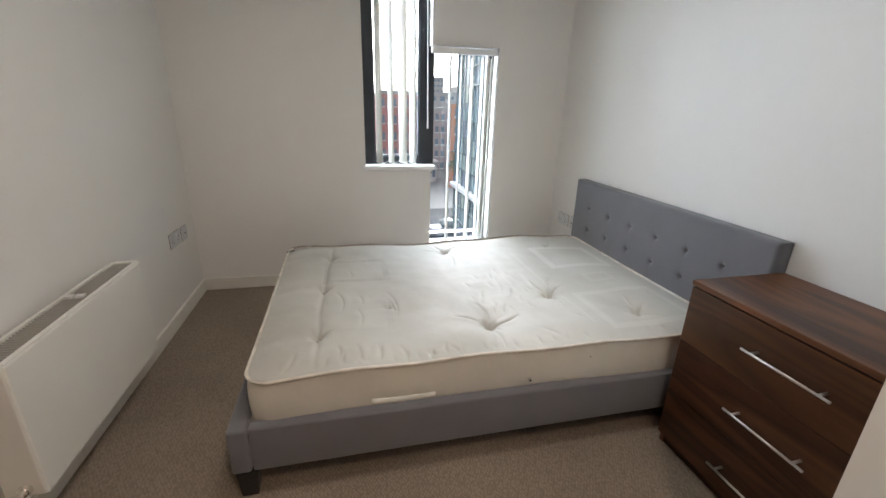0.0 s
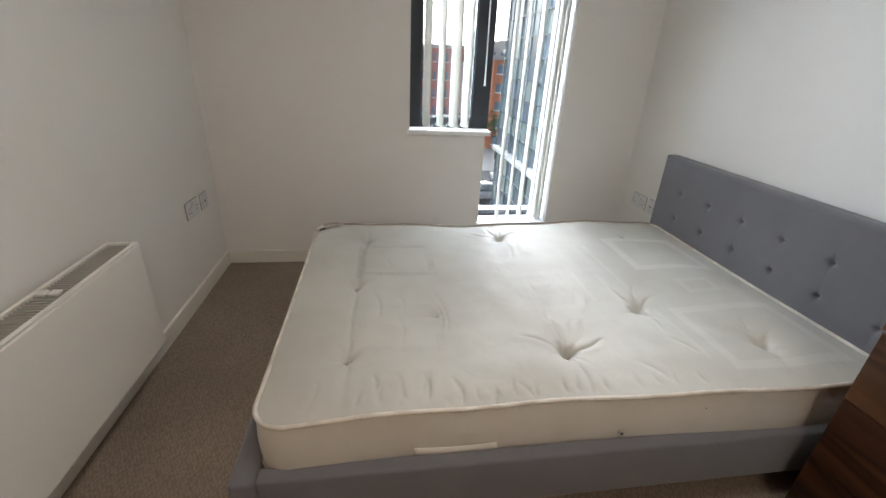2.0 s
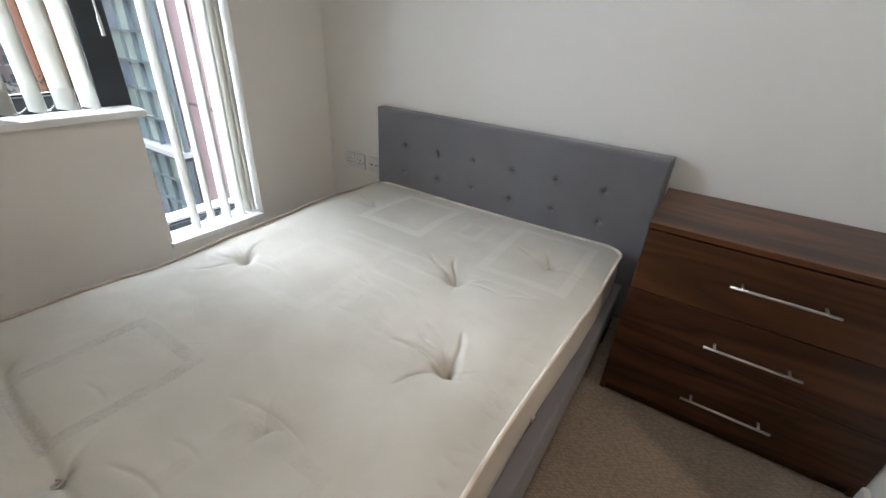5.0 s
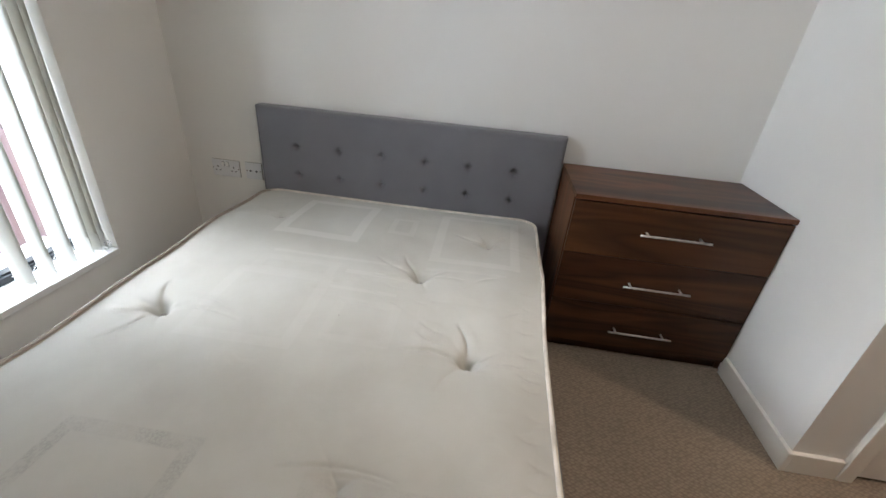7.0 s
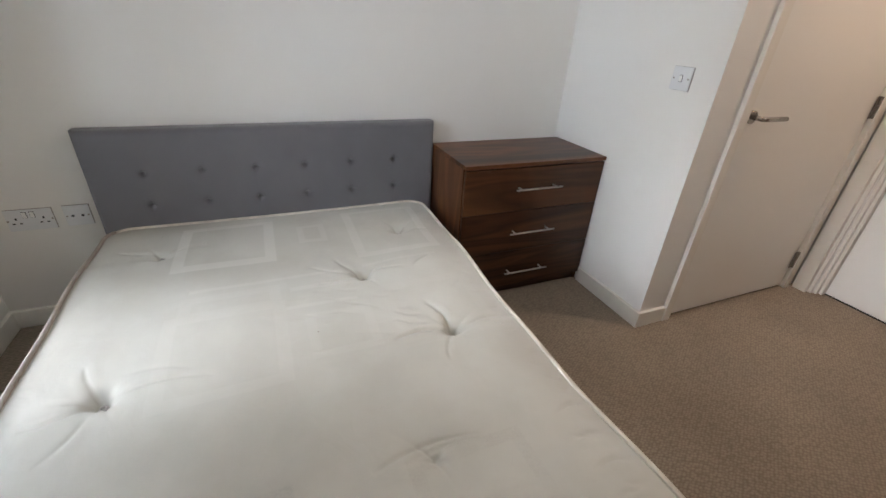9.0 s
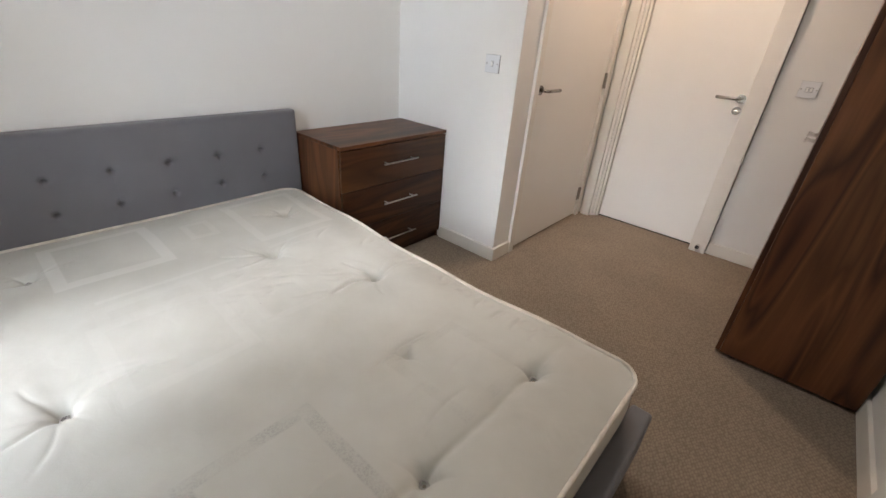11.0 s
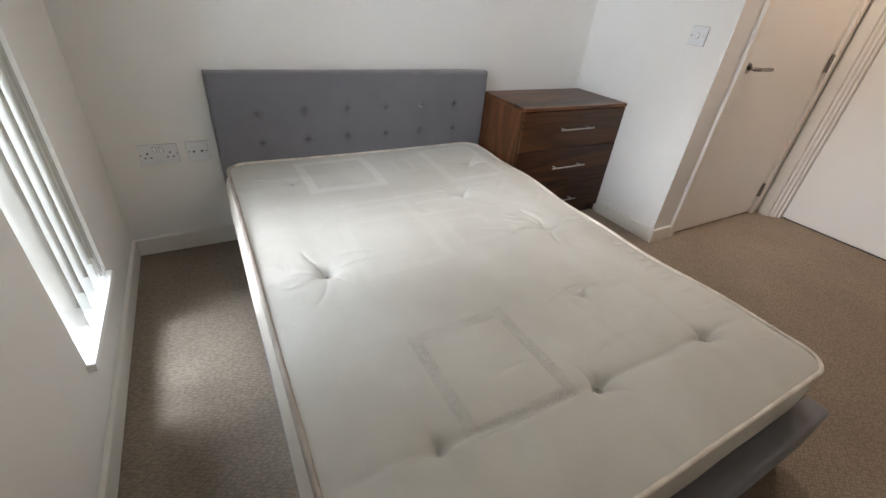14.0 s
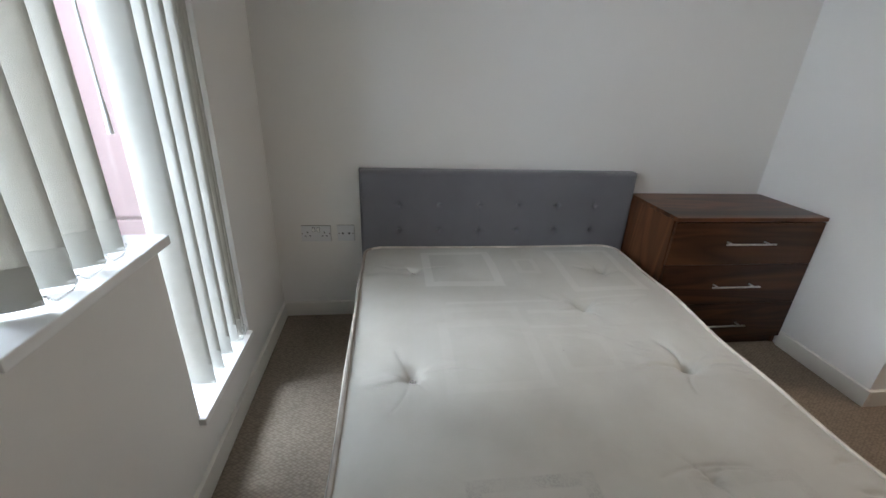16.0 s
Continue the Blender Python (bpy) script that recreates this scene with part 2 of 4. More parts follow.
def blind_mat():
    """Thin off-white polyester that lets some light through."""
    m = mat("blind_fabric", (0.60, 0.595, 0.55), 0.75, color2=(0.56, 0.555, 0.51), scale=30, bump=0.3, bump_scale=500)
    n, l = m.node_tree.nodes, m.node_tree.links
    b = n["Principled BSDF"]
    tr = n.new("ShaderNodeBsdfTranslucent")
    tr.inputs["Color"].default_value = (0.84, 0.815, 0.75, 1)
    mx = n.new("ShaderNodeMixShader")
    mx.inputs[0].default_value = 0.26
    l.new(b.outputs[0], mx.inputs[1])
    l.new(tr.outputs[0], mx.inputs[2])
    l.new(mx.outputs[0], n["Material Output"].inputs["Surface"])
    return m


PAINT = mat("wall_paint", (0.765, 0.75, 0.715), 0.75, color2=(0.74, 0.725, 0.69), scale=1.4, mix=0.6, bump=0.12, bump_scale=420)
CEIL = mat("ceiling_paint", (0.80, 0.79, 0.76), 0.8, color2=(0.77, 0.76, 0.73), scale=2, bump=0.1, bump_scale=300)
GLOSS = mat("gloss_trim_paint", (0.76, 0.735, 0.67), 0.38, color2=(0.73, 0.70, 0.64), scale=3, bump=0.08, bump_scale=60)
DOORP = mat("door_paint", (0.785, 0.77, 0.73), 0.42, color2=(0.77, 0.75, 0.71), scale=2, bump=0.06, bump_scale=90)
SILLM = mat("sill_paint", (0.82, 0.82, 0.80), 0.3, color2=(0.79, 0.79, 0.77), scale=5, bump=0.05, bump_scale=80)
CARPET = carpet_mat()
TICK = ticking_mat()
SIDE = mat("mattress_border", (0.64, 0.61, 0.54), 0.75, color2=(0.58, 0.555, 0.485), scale=6, bump=0.5, bump_scale=30, sheen=0.1)
PIPE = mat("piping_cloth", (0.72, 0.67, 0.58), 0.7, color2=(0.50, 0.45, 0.38), scale=12, mix=0.3, bump=0.4, bump_scale=300)
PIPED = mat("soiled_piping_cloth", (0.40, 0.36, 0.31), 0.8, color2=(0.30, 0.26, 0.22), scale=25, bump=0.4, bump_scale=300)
GREY = mat("grey_upholstery", (0.158, 0.155, 0.168), 0.88, color2=(0.138, 0.136, 0.148), scale=7, bump=0.45, bump_scale=700, sheen=0.25)
BLACKW = mat("black_wood", (0.012, 0.011, 0.011), 0.35, color2=(0.02, 0.018, 0.017), scale=20)
FRAMEB = mat("black_window_frame", (0.010, 0.012, 0.015), 0.6, color2=(0.016, 0.018, 0.022), scale=10, bump=0.05)
# One foil at three gains: darker fronts, lighter uprights, the top's sheen in its colour.
WOODY, WOODZ, WOODX = wood_mat("walnut_across", 1, 0.72), wood_mat("walnut_upright", 2, 1.45), wood_mat("walnut_top_sheen", 1, 1.25)
STEEL = mat("brushed_steel", (0.72, 0.70, 0.67), 0.28, 1.0, color2=(0.55, 0.53, 0.50), scale=40)
HINGEM = mat("dull_steel", (0.30, 0.27, 0.23), 0.35, 1.0, color2=(0.24, 0.21, 0.18), scale=60)
LEVERM = mat("satin_nickel", (0.40, 0.38, 0.35), 0.24, 1.0, color2=(0.34, 0.32, 0.30), scale=50)
CHROME = mat("chrome", (0.75, 0.73, 0.70), 0.12, 1.0)
RADW = mat("radiator_enamel", (0.77, 0.755, 0.70), 0.35, color2=(0.75, 0.735, 0.68), scale=3)
# Shade among the grille bars and below them is put into these darker tones.
GRILL = mat("grille_enamel_shaded", (0.50, 0.49, 0.45), 0.45, color2=(0.44, 0.43, 0.40), scale=20)
RADD = mat("radiator_inside_shade", (0.12, 0.115, 0.11), 0.6, color2=(0.09, 0.085, 0.08), scale=20)
PLATE = mat("plate_plastic", (0.73, 0.735, 0.74), 0.22, color2=(0.70, 0.705, 0.71), scale=8)
PLAST = mat("white_plastic", (0.78, 0.775, 0.75), 0.3, color2=(0.75, 0.745, 0.72), scale=8)
DARK = mat("dark_recess", (0.02, 0.02, 0.02), 0.6)
GLASS = glass_mat()
BLIND = blind_mat()
CLEARP = mat("clear_bead_plastic", (0.75, 0.75, 0.74), 0.15)
CORD = mat("tuft_cord", (0.50, 0.48, 0.45), 0.6, color2=(0.34, 0.32, 0.30), scale=90, bump=0.4, bump_scale=500)
LABEL = mat("grey_label_cloth", (0.55, 0.52, 0.47), 0.6, color2=(0.40, 0.36, 0.32), scale=40)


# ---- building helpers ----
def mesh_ob(name, bm, material, smooth=False):
    me = bpy.data.meshes.new(name)
    bm.normal_update()
    bm.to_mesh(me)
    bm.free()
    me.materials.append(material)
    if smooth:
        me.polygons.foreach_set("use_smooth", [True] * len(me.polygons))
    return new(name, me)


def base_of(ob):
    p = Vector((0, 0, 0))
    while ob:
        p += ob.location
        ob = ob.parent
    return p


def part(name, bm, material, parent, label="", smooth=False, kind=""):
    off = base_of(parent)
    for v in bm.verts:
        v.co -= off
    ob = mesh_ob(name, bm, material, smooth)
    ob.parent = parent
    return tagged(ob, label=label, kind=kind)


def thing(name, place, label, category, group=""):
    ob = new(name)
    ob.empty_display_size = 0.1
    ob.location = place
    return tagged(ob, label, category, group)


def structure(name, bm, material, label="", smooth=False):
    return tagged(mesh_ob(name, bm, material, smooth), label=label, kind="structure")


def box(bm, x0, x1, y0, y1, z0, z1, bevel=0.0, seg=2):
    g = bmesh.ops.create_cube(bm, size=1.0)["verts"]
    for v in g:
        v.co = Vector(((x0 + x1) / 2 + v.co.x * (x1 - x0), (y0 + y1) / 2 + v.co.y * (y1 - y0), (z0 + z1) / 2 + v.co.z * (z1 - z0)))
    if bevel:
        edges = list({e for v in g for e in v.link_edges})
        bmesh.ops.bevel(bm, geom=edges, offset=bevel, segments=seg, profile=0.5, affect="EDGES")
    return bm


def bx(*a, **k):
    return box(bmesh.new(), *a, **k)


def rod(bm, p0, p1, r0, r1=None, seg=16):
    p0, p1 = Vector(p0), Vector(p1)
    d = p1 - p0
    m = Matrix.Translation((p0 + p1) / 2) @ d.to_track_quat("Z", "Y").to_matrix().to_4x4()
    bmesh.ops.create_cone(bm, cap_ends=True, segments=seg, radius1=r0, radius2=r0 if r1 is None else r1, depth=d.length, matrix=m)
    return bm


def ball(bm, p, r, seg=10):
    bmesh.ops.create_uvsphere(bm, u_segments=seg, v_segments=max(4, seg // 2 + 1), radius=r, matrix=Matrix.Translation(p))
    return bm


def sweep(bm, pts, r, seg=8, closed=False):
    """A round tube along the points."""
    rings_, n = [], len(pts)
    for i, p in enumerate(pts):
        a = pts[(i - 1) % n] if closed or i else p
        c = pts[(i + 1) % n] if closed or i < n - 1 else p
        t = (Vector(c) - Vector(a)).normalized()
        up = Vector((0, 0, 1)) if abs(t.z) < 0.95 else Vector((1, 0, 0))
        s = t.cross(up).normalized()
        u = s.cross(t)
        rings_.append([bm.verts.new(Vector(p) + s * r * math.cos(2 * math.pi * k / seg) + u * r * math.sin(2 * math.pi * k / seg)) for k in range(seg)])
    for i in range(n if closed else n - 1):
        A, B = rings_[i], rings_[(i + 1) % n]
        for k in range(seg):
            bm.faces.new((A[k], A[(k + 1) % seg], B[(k + 1) % seg], B[k]))
    if not closed:
        bm.faces.new(rings_[0])
        bm.faces.new(rings_[-1][::-1])
    bmesh.ops.recalc_face_normals(bm, faces=bm.faces[:])
    return bm


# ---- the room ----
XW, XE, YN, YS, H = -0.705, 1.915, 3.20, -0.675, 2.40
COLX, COLY = 1.045, 0.567
WL0, WL1, WR0, WR1 = 0.445, 0.91, 0.91, 1.386
SU, SL, TR, TL, WT = 0.861, 0.268, 1.66, 2.25, 0.30

f = bmesh.new()
box(f, XW - 0.3, XE + 0.3, YS - 0.3, YN + WT, -0.2, 0.0)
structure("floor", f, CARPET, "beige loop-pile carpet")
structure("ceiling", bx(XW - 0.3, XE + 0.3, YS - 0.3, YN + WT, H, H + 0.2), CEIL, "plain white painted ceiling")
w = bmesh.new()
box(w, XW - 0.3, WL0, YN, YN + WT, 0, H)
box(w, WL0, WL1, YN, YN + WT, 0, SU - 0.026)
box(w, WL0, WL1, YN, YN + WT, TL, H)
box(w, WR0, WR1, YN, YN + WT, 0, SL - 0.026)
box(w, WR0, WR1, YN, YN + WT, TR, H)
box(w, WR1, XE + 0.3, YN, YN + WT, 0, H)
structure("wall_north", w, PAINT, "off-white painted wall with a stepped window opening")
structure("wall_west", bx(XW - 0.3, XW, YS, YN, 0, H), PAINT, "off-white painted wall")
structure("wall_east", bx(XE, XE + 0.3, COLY, YN, 0, H), PAINT, "off-white painted wall")
D1A, D1B, DH = 0.355, -0.562, 2.04
w = bmesh.new()
box(w, COLX, XE + 0.3, D1A + 0.02, COLY, 0, H)
box(w, COLX, COLX + 0.15, D1B - 0.02, D1A + 0.02, DH + 0.02, H)
box(w, COLX, COLX + 0.15, YS, D1B - 0.02, 0, H)
structure("wall_cupboard", w, PAINT, "off-white painted wall round a cupboard door")
D2A, D2B = 0.205, 0.905
w = bmesh.new()
box(w, XW - 0.3, D2A - 0.03, YS - 0.15, YS, 0, H)
box(w, D2A - 0.03, D2B + 0.03, YS - 0.15, YS, DH + 0.03, H)
box(w, D2B + 0.03, COLX + 0.15, YS - 0.15, YS, 0, H)
structure("wall_south", w, PAINT, "off-white painted wall round the entrance door")
# the dark spaces behind both doors
structure("wall_behind_entrance", bx(D2A - 0.2, D2B + 0.2, YS - 0.2, YS - 0.16, 0, H), PAINT)
structure("wall_behind_cupboard", bx(COLX + 0.16, COLX + 0.2, D1B - 0.1, D1A + 0.015, 0, H), PAINT)


def skirting(name, x0, x1, y0, y1):
    b = bx(x0, x1, y0, y1, 0.0, 0.084, bevel=0.003)
    return structure(name, b, GLOSS, "cream gloss-painted skirting board")


SK = 0.015
skirting("baseboard_north", XW + SK, XE - SK, YN - SK, YN + 0.002)
skirting("baseboard_west", XW - 0.002, XW + SK, YS + SK, YN + 0.002)
skirting("baseboard_east", XE - SK, XE + 0.002, 1.42, YN + 0.002)
skirting("baseboard_cupboard", COLX - SK, 1.484, COLY - 0.002, COLY + SK)
skirting("baseboard_return", COLX - SK, COLX + 0.002, 0.408, COLY - 0.002)
skirting("baseboard_south", XW + SK, 0.1024, YS - 0.002, YS + SK)
# ---- sills and windows ----
b = bx(WL0 - 0.012, WL1 + 0.030, YN - 0.022, YN + 0.125, SU - 0.026, SU, bevel=0.003)
structure("window_sill_upper", b, SILLM, "white gloss window sill")
b = bx(WR0 - 0.012, WR1 - 0.012, YN - 0.022, YN + 0.125, SL - 0.026, SL, bevel=0.003)
structure("window_sill_lower", b, SILLM, "white gloss window sill")
FY0, FY1 = YN + 0.115, YN + 0.185


def window(name, x0, x1, z0, z1, fl, fr, fb, ft, label):
    top = thing(name, ((x0 + x1) / 2, FY0, z0), label, "window")
    for nm, q in (("frame_stile", (x0, x0 + fl, z0, z1)), ("frame_stile", (x1 - fr, x1, z0, z1)), ("frame_rail", (x0 + fl, x1 - fr, z0, z0 + fb)), ("frame_rail", (x0 + fl, x1 - fr, z1 - ft, z1))):
        part(nm, bx(q[0], q[1], FY0, FY1, q[2], q[3], bevel=0.003), FRAMEB, top)
    pane = part("pane", bx(x0 + fl - 0.005, x1 - fr + 0.005, FY0 + 0.036, FY0 + 0.044, z0 + fb - 0.005, z1 - ft + 0.005), GLASS, top, "clear glass pane")
    pane.visible_shadow = False
    gl = bmesh.new()
    a0, a1, c0, c1 = x0 + fl, x1 - fr, z0 + fb, z1 - ft
    for q in ((a0, a0 + 0.008, c0, c1), (a1 - 0.008, a1, c0, c1), (a0 + 0.008, a1 - 0.008, c0, c0 + 0.008), (a0 + 0.008, a1 - 0.008, c1 - 0.008, c1)):
        box(gl, q[0], q[1], FY0 + 0.012, FY0 + 0.035, q[2], q[3])
    part("glazing_bead", gl, FRAMEB, top)
    return top


window("window_1", WL0 - 0.01, WL1 + 0.040, SU, TL, 0.085, 0.108, 0.058, 0.06, "tall black-framed window with a clear pane")
FY0, FY1 = FY0 + 0.005, FY1 + 0.005
window("window_2", WL1 - 0.052, WR1 + 0.01, SL, TR, 0.045, 0.028, 0.026, 0.03, "low black-framed window with a clear pane")
# outer stone sill
structure("window_sill_outer", bx(WR0, WR1, YN + 0.185, YN + 0.36, SL - 0.05, SL - 0.005, bevel=0.004), SILLM, "pale outer window ledge")


def vane(x, z0, z1, turn, parent, seed):
    """A hanging fabric vane, slightly bowed and twisted, with its weight pocket at the bottom."""
    rr = random.Random(seed)
    bm = bmesh.new()
    nz, nx, wd = 26, 6, 0.089
    grid = []
    ph, am = rr.uniform(0, 6), rr.uniform(1.0, 3.0)
    for i in range(nz + 1):
        z = z0 + (z1 - z0) * i / nz
        a = radians(turn + am * math.sin(ph + 2.5 * i / nz))
        row = []
        for k in range(nx + 1):
            u = (k / nx - 0.5)
            bow = 0.006 * (1 - 4 * u * u)
            cx, cy = x + math.cos(a) * u * wd - math.sin(a) * bow, YN + 0.045 + math.sin(a) * u * wd + math.cos(a) * bow
            row.append(bm.verts.new((cx, cy, z)))
        grid.append(row)
    for i in range(nz):
        for k in range(nx):
            bm.faces.new((grid[i][k], grid[i][k + 1], grid[i + 1][k + 1], grid[i + 1][k]))
    vn = part("vane", bm, BLIND, parent, smooth=True)
    md = vn.modifiers.new("thick", "SOLIDIFY")
    md.thickness = 0.0008
    pk = bmesh.new()
    for side in (-1, 1):
        rows = []
        for z in (z0 - 0.001, z0 + 0.012, z0 + 0.072, z0 + 0.076):
            a = radians(turn + am * math.sin(ph))
            lift = side * (0.0016 if z < z0 + 0.074 else 0.0006)
            row = []
            for k in range(nx + 1):
                u = k / nx - 0.5
                bow = 0.006 * (1 - 4 * u * u) + lift
                row.append(pk.verts.new((x + math.cos(a) * u * wd * 0.995 - math.sin(a) * bow, YN + 0.045 + math.sin(a) * u * wd * 0.995 + math.cos(a) * bow, z)))
            rows.append(row)
        for i in range(3):
            for k in range(nx):
                q = (rows[i][k], rows[i][k + 1], rows[i + 1][k + 1], rows[i + 1][k])
                pk.faces.new(q if side > 0 else q[::-1])
    part("pocket", pk, BLIND, vn, "sewn weight pocket", smooth=True)
    a = radians(turn)
    c, s = math.cos(a) * 0.043, math.sin(a) * 0.043
    wb = bmesh.new()
    rod(wb, (x - c, YN + 0.045 - s, z0 + 0.006), (x + c, YN + 0.045 + s, z0 + 0.006), 0.0045, seg=8)
    part("weight", wb, PLAST, vn, "white bottom weight")
    return [(x - c * 1.02, YN + 0.045 - s * 1.02, z0 + 0.004), (x + c * 1.02, YN + 0.045 + s * 1.02, z0 + 0.004)]


def blind(name, xs, z0, z1, x0, x1, turns, label):
    top = thing(name, ((x0 + x1) / 2, YN + 0.045, z0), label, "vertical blind", "vertical blinds")
    part("headrail", bx(x0 + 0.004, x1 - 0.004, YN + 0.022, YN + 0.068, z1, z1 + 0.035, bevel=0.003), PLAST, top, "white aluminium headrail")
    ends = []
    for i, x in enumerate(xs):
        ends.append(vane(x, z0, z1 - 0.02, turns[i], top, i + int(z0 * 100)))
        h = bmesh.new()
        box(h, x - 0.004, x + 0.004, YN + 0.041, YN + 0.049, z1 - 0.03, z1 + 0.002)
        part("hanger", h, PLAST, top)
    for side in (0, 1):
        ch = bmesh.new()
        for i in range(len(xs) - 1):
            a, b2 = Vector(ends[i][side]), Vector(ends[i + 1][side])
            n = 14
            for k in range(n + 1):
                u = k / n
                p = a.lerp(b2, u) + Vector((0, -0.006 if side == 0 else 0.006, -0.05 * 4 * u * (1 - u) * 0.5 + 0.012))
                p.z = max(p.z, z0 - 0.003)
                ball(ch, p, 0.0026, 6)
        part("bead_chain", ch, CLEARP, top, "clear bead chain", kind="stuff")
    return top


def loop_of_chain(name, x, y, z, parent_top):
    ch = bmesh.new()
    for k in range(22):
        a = 2 * math.pi * k / 22
        ball(ch, (x + 0.014 * math.cos(a), y + 0.006 * math.sin(a) - 0.004, z + 0.016 + 0.014 * math.sin(a)), 0.0024, 6)
    part("chain_loop", ch, CLEARP, parent_top, "clear bead chain", kind="stuff")


bl = blind("vertical_blind", [0.548, 0.632, 0.716, 0.786], SU + 0.016, TL - 0.045, WL0, WL1, [112, 108, 118, 110], "off-white fabric vertical blind hanging open over the upper sill")
wd = bmesh.new()
rod(wd, (0.888, YN + 0.02, 1.19), (0.875, YN + 0.02, TL - 0.05), 0.0035, seg=8)
rod(wd, (0.888, YN + 0.02, 1.12), (0.888, YN + 0.02, 1.19), 0.0065, 0.0045, seg=10)
part("wand", wd, PLAST, bl, "white plastic control wand")
br = blind("vertical_blind", [1.050, 1.128, 1.208, 1.284, 1.320, 1.350], SL + 0.014, TR - 0.045, WR0, WR1, [88, 84, 90, 86, 89, 84], "off-white fabric vertical blind drawn aside in the low window")
loop_of_chain("chain", 1.350, YN + 0.006, SL + 0.01, br)

# ---- doors ----
# cupboard door
cs = bmesh.new()
box(cs, COLX - 0.018, COLX + 0.06, D1A, D1A + 0.050, 0, DH + 0.05, bevel=0.003)
box(cs, COLX - 0.018, COLX + 0.06, D1B - 0.050, D1B, 0, DH + 0.05, bevel=0.003)
box(cs, COLX - 0.018, COLX + 0.06, D1B, D1A, DH + 0.003, DH + 0.05, bevel=0.003)
structure("trim_cupboard", cs, GLOSS, "cream gloss door casing")
d1 = tagged(thing("door_1", (COLX + 0.01, D1A, 0), "closed plain cream flush cupboard door", "door"), kind="structure")
part("leaf", bx(COLX + 0.004, COLX + 0.044, D1B + 0.003, D1A - 0.003, 0.012, DH, bevel=0.002), DOORP, d1)


def lever(parent, c, out, along, tip, key=None):
    """Round rose and bent lever. c: centre on the leaf, out: away from it, along: towards the tip."""
    c, out, along = Vector(c), Vector(out), Vector(along)
    hd = bmesh.new()
    rod(hd, c, c + out * 0.009, 0.026, seg=28)
    rod(hd, c + out * 0.009, c + out * 0.05, 0.0095, seg=16)
    pts = [c + out * 0.045, c + out * 0.053 + along * 0.008, c + out * 0.055 + along * 0.03, c + out * 0.055 + along * tip]
    sweep(hd, pts, 0.0095, seg=14)
    h = part("door_handle", hd, LEVERM, parent, "brushed steel lever handle", smooth=False)
    for p in h.data.polygons:
        p.use_smooth = len(p.vertices) == 4
    if key:
        kb = bmesh.new()
        k0 = Vector(key)
        rod(kb, k0, k0 + out * 0.009, 0.025, seg=28)
        part("lock_rose", kb, LEVERM, parent, "brushed steel lock rose")
        kt = bmesh.new()
        rod(kt, k0 + out * 0.009, k0 + out * 0.02, 0.007, seg=14)
        box(kt, k0.x - 0.013, k0.x + 0.013, k0.y + 0.018, k0.y + 0.026, k0.z - 0.006, k0.z + 0.006, bevel=0.002)
        part("thumb_turn", kt, CHROME, parent, "chrome thumb turn")


lever(d1, (COLX + 0.004, 0.312, 0.985), (-1, 0, 0), (0, -1, 0), 0.135)


def hinge(parent, x, y, z):
    hb = bmesh.new()
    for k in range(5):
        rod(hb, (x, y, z - 0.05 + 0.0202 * k), (x, y, z - 0.05 + 0.0202 * k + 0.0188), 0.0065, seg=12)
    box(hb, x + 0.001, x + 0.004, y - 0.002, y + 0.028, z - 0.05, z + 0.05)
    part("hinge", hb, HINGEM, parent, "dull steel butt hinge")


for z in (0.185, 1.01, 1.83):
    hinge(d1, COLX - 0.006, D1B + 0.002, z)

# entrance door with its stepped casing
cs = bmesh.new()
for x0, x1, y in ((D2B, D2B + 0.016, YS - 0.030), (D2B + 0.016, D2B + 0.034, YS - 0.008), (D2B + 0.034, D2B + 0.052, YS + 0.014), (D2B + 0.052, COLX - 0.020, YS + 0.040)):
    box(cs, x0, x1, YS - 0.12, y, 0, DH + 0.05, bevel=0.002)
box(cs, 0.105, D2A, YS - 0.12, YS + 0.042, 0, DH + 0.05, bevel=0.003)
box(cs, 0.105, COLX - 0.020, YS - 0.12, YS + 0.038, DH + 0.052, DH + 0.14, bevel=0.003)
structure("trim_entrance", cs, GLOSS, "cream gloss stepped door casing")
structure("trim_shadow_gap", bx(0.1026, 0.1052, YS - 0.03, YS + 0.003, 0.0, DH + 0.1), DARK, "dark joint beside the casing")
d2 = tagged(thing("door_2", (D2A, YS - 0.05, 0), "closed plain white flush entrance door", "door"), kind="structure")
part("leaf", bx(D2A + 0.003, D2B - 0.003, YS - 0.10, YS - 0.055, 0.010, DH + 0.045, bevel=0.002), DOORP, d2)
# dark strip laid below the leaf in place of the gap's shade
structure("door_gap_shade", bx(D2A, D2B, YS - 0.11, YS - 0.058, 0.0005, 0.006), DARK, "dark strip for the shade under the door")
lever(d2, (0.243, YS - 0.055, 0.995), (0, 1, 0), (1, 0, 0), 0.13, key=(0.245, YS - 0.055, 0.925))
ds = bmesh.new()
rod(ds, (0.155, YS + 0.042, 0.045), (0.155, YS + 0.070, 0.045), 0.016, 0.014, seg=18)
st = thing("door_stop", (0.155, YS + 0.042, 0.045), "small chrome door stop screwed to the casing", "door stop")
part("body", ds, CHROME, st)
rb = bmesh.new()
rod(rb, (0.155, YS + 0.070, 0.045), (0.155, YS + 0.078, 0.045), 0.011, seg=16)
part("buffer", rb, DARK, st, "black rubber buffer")


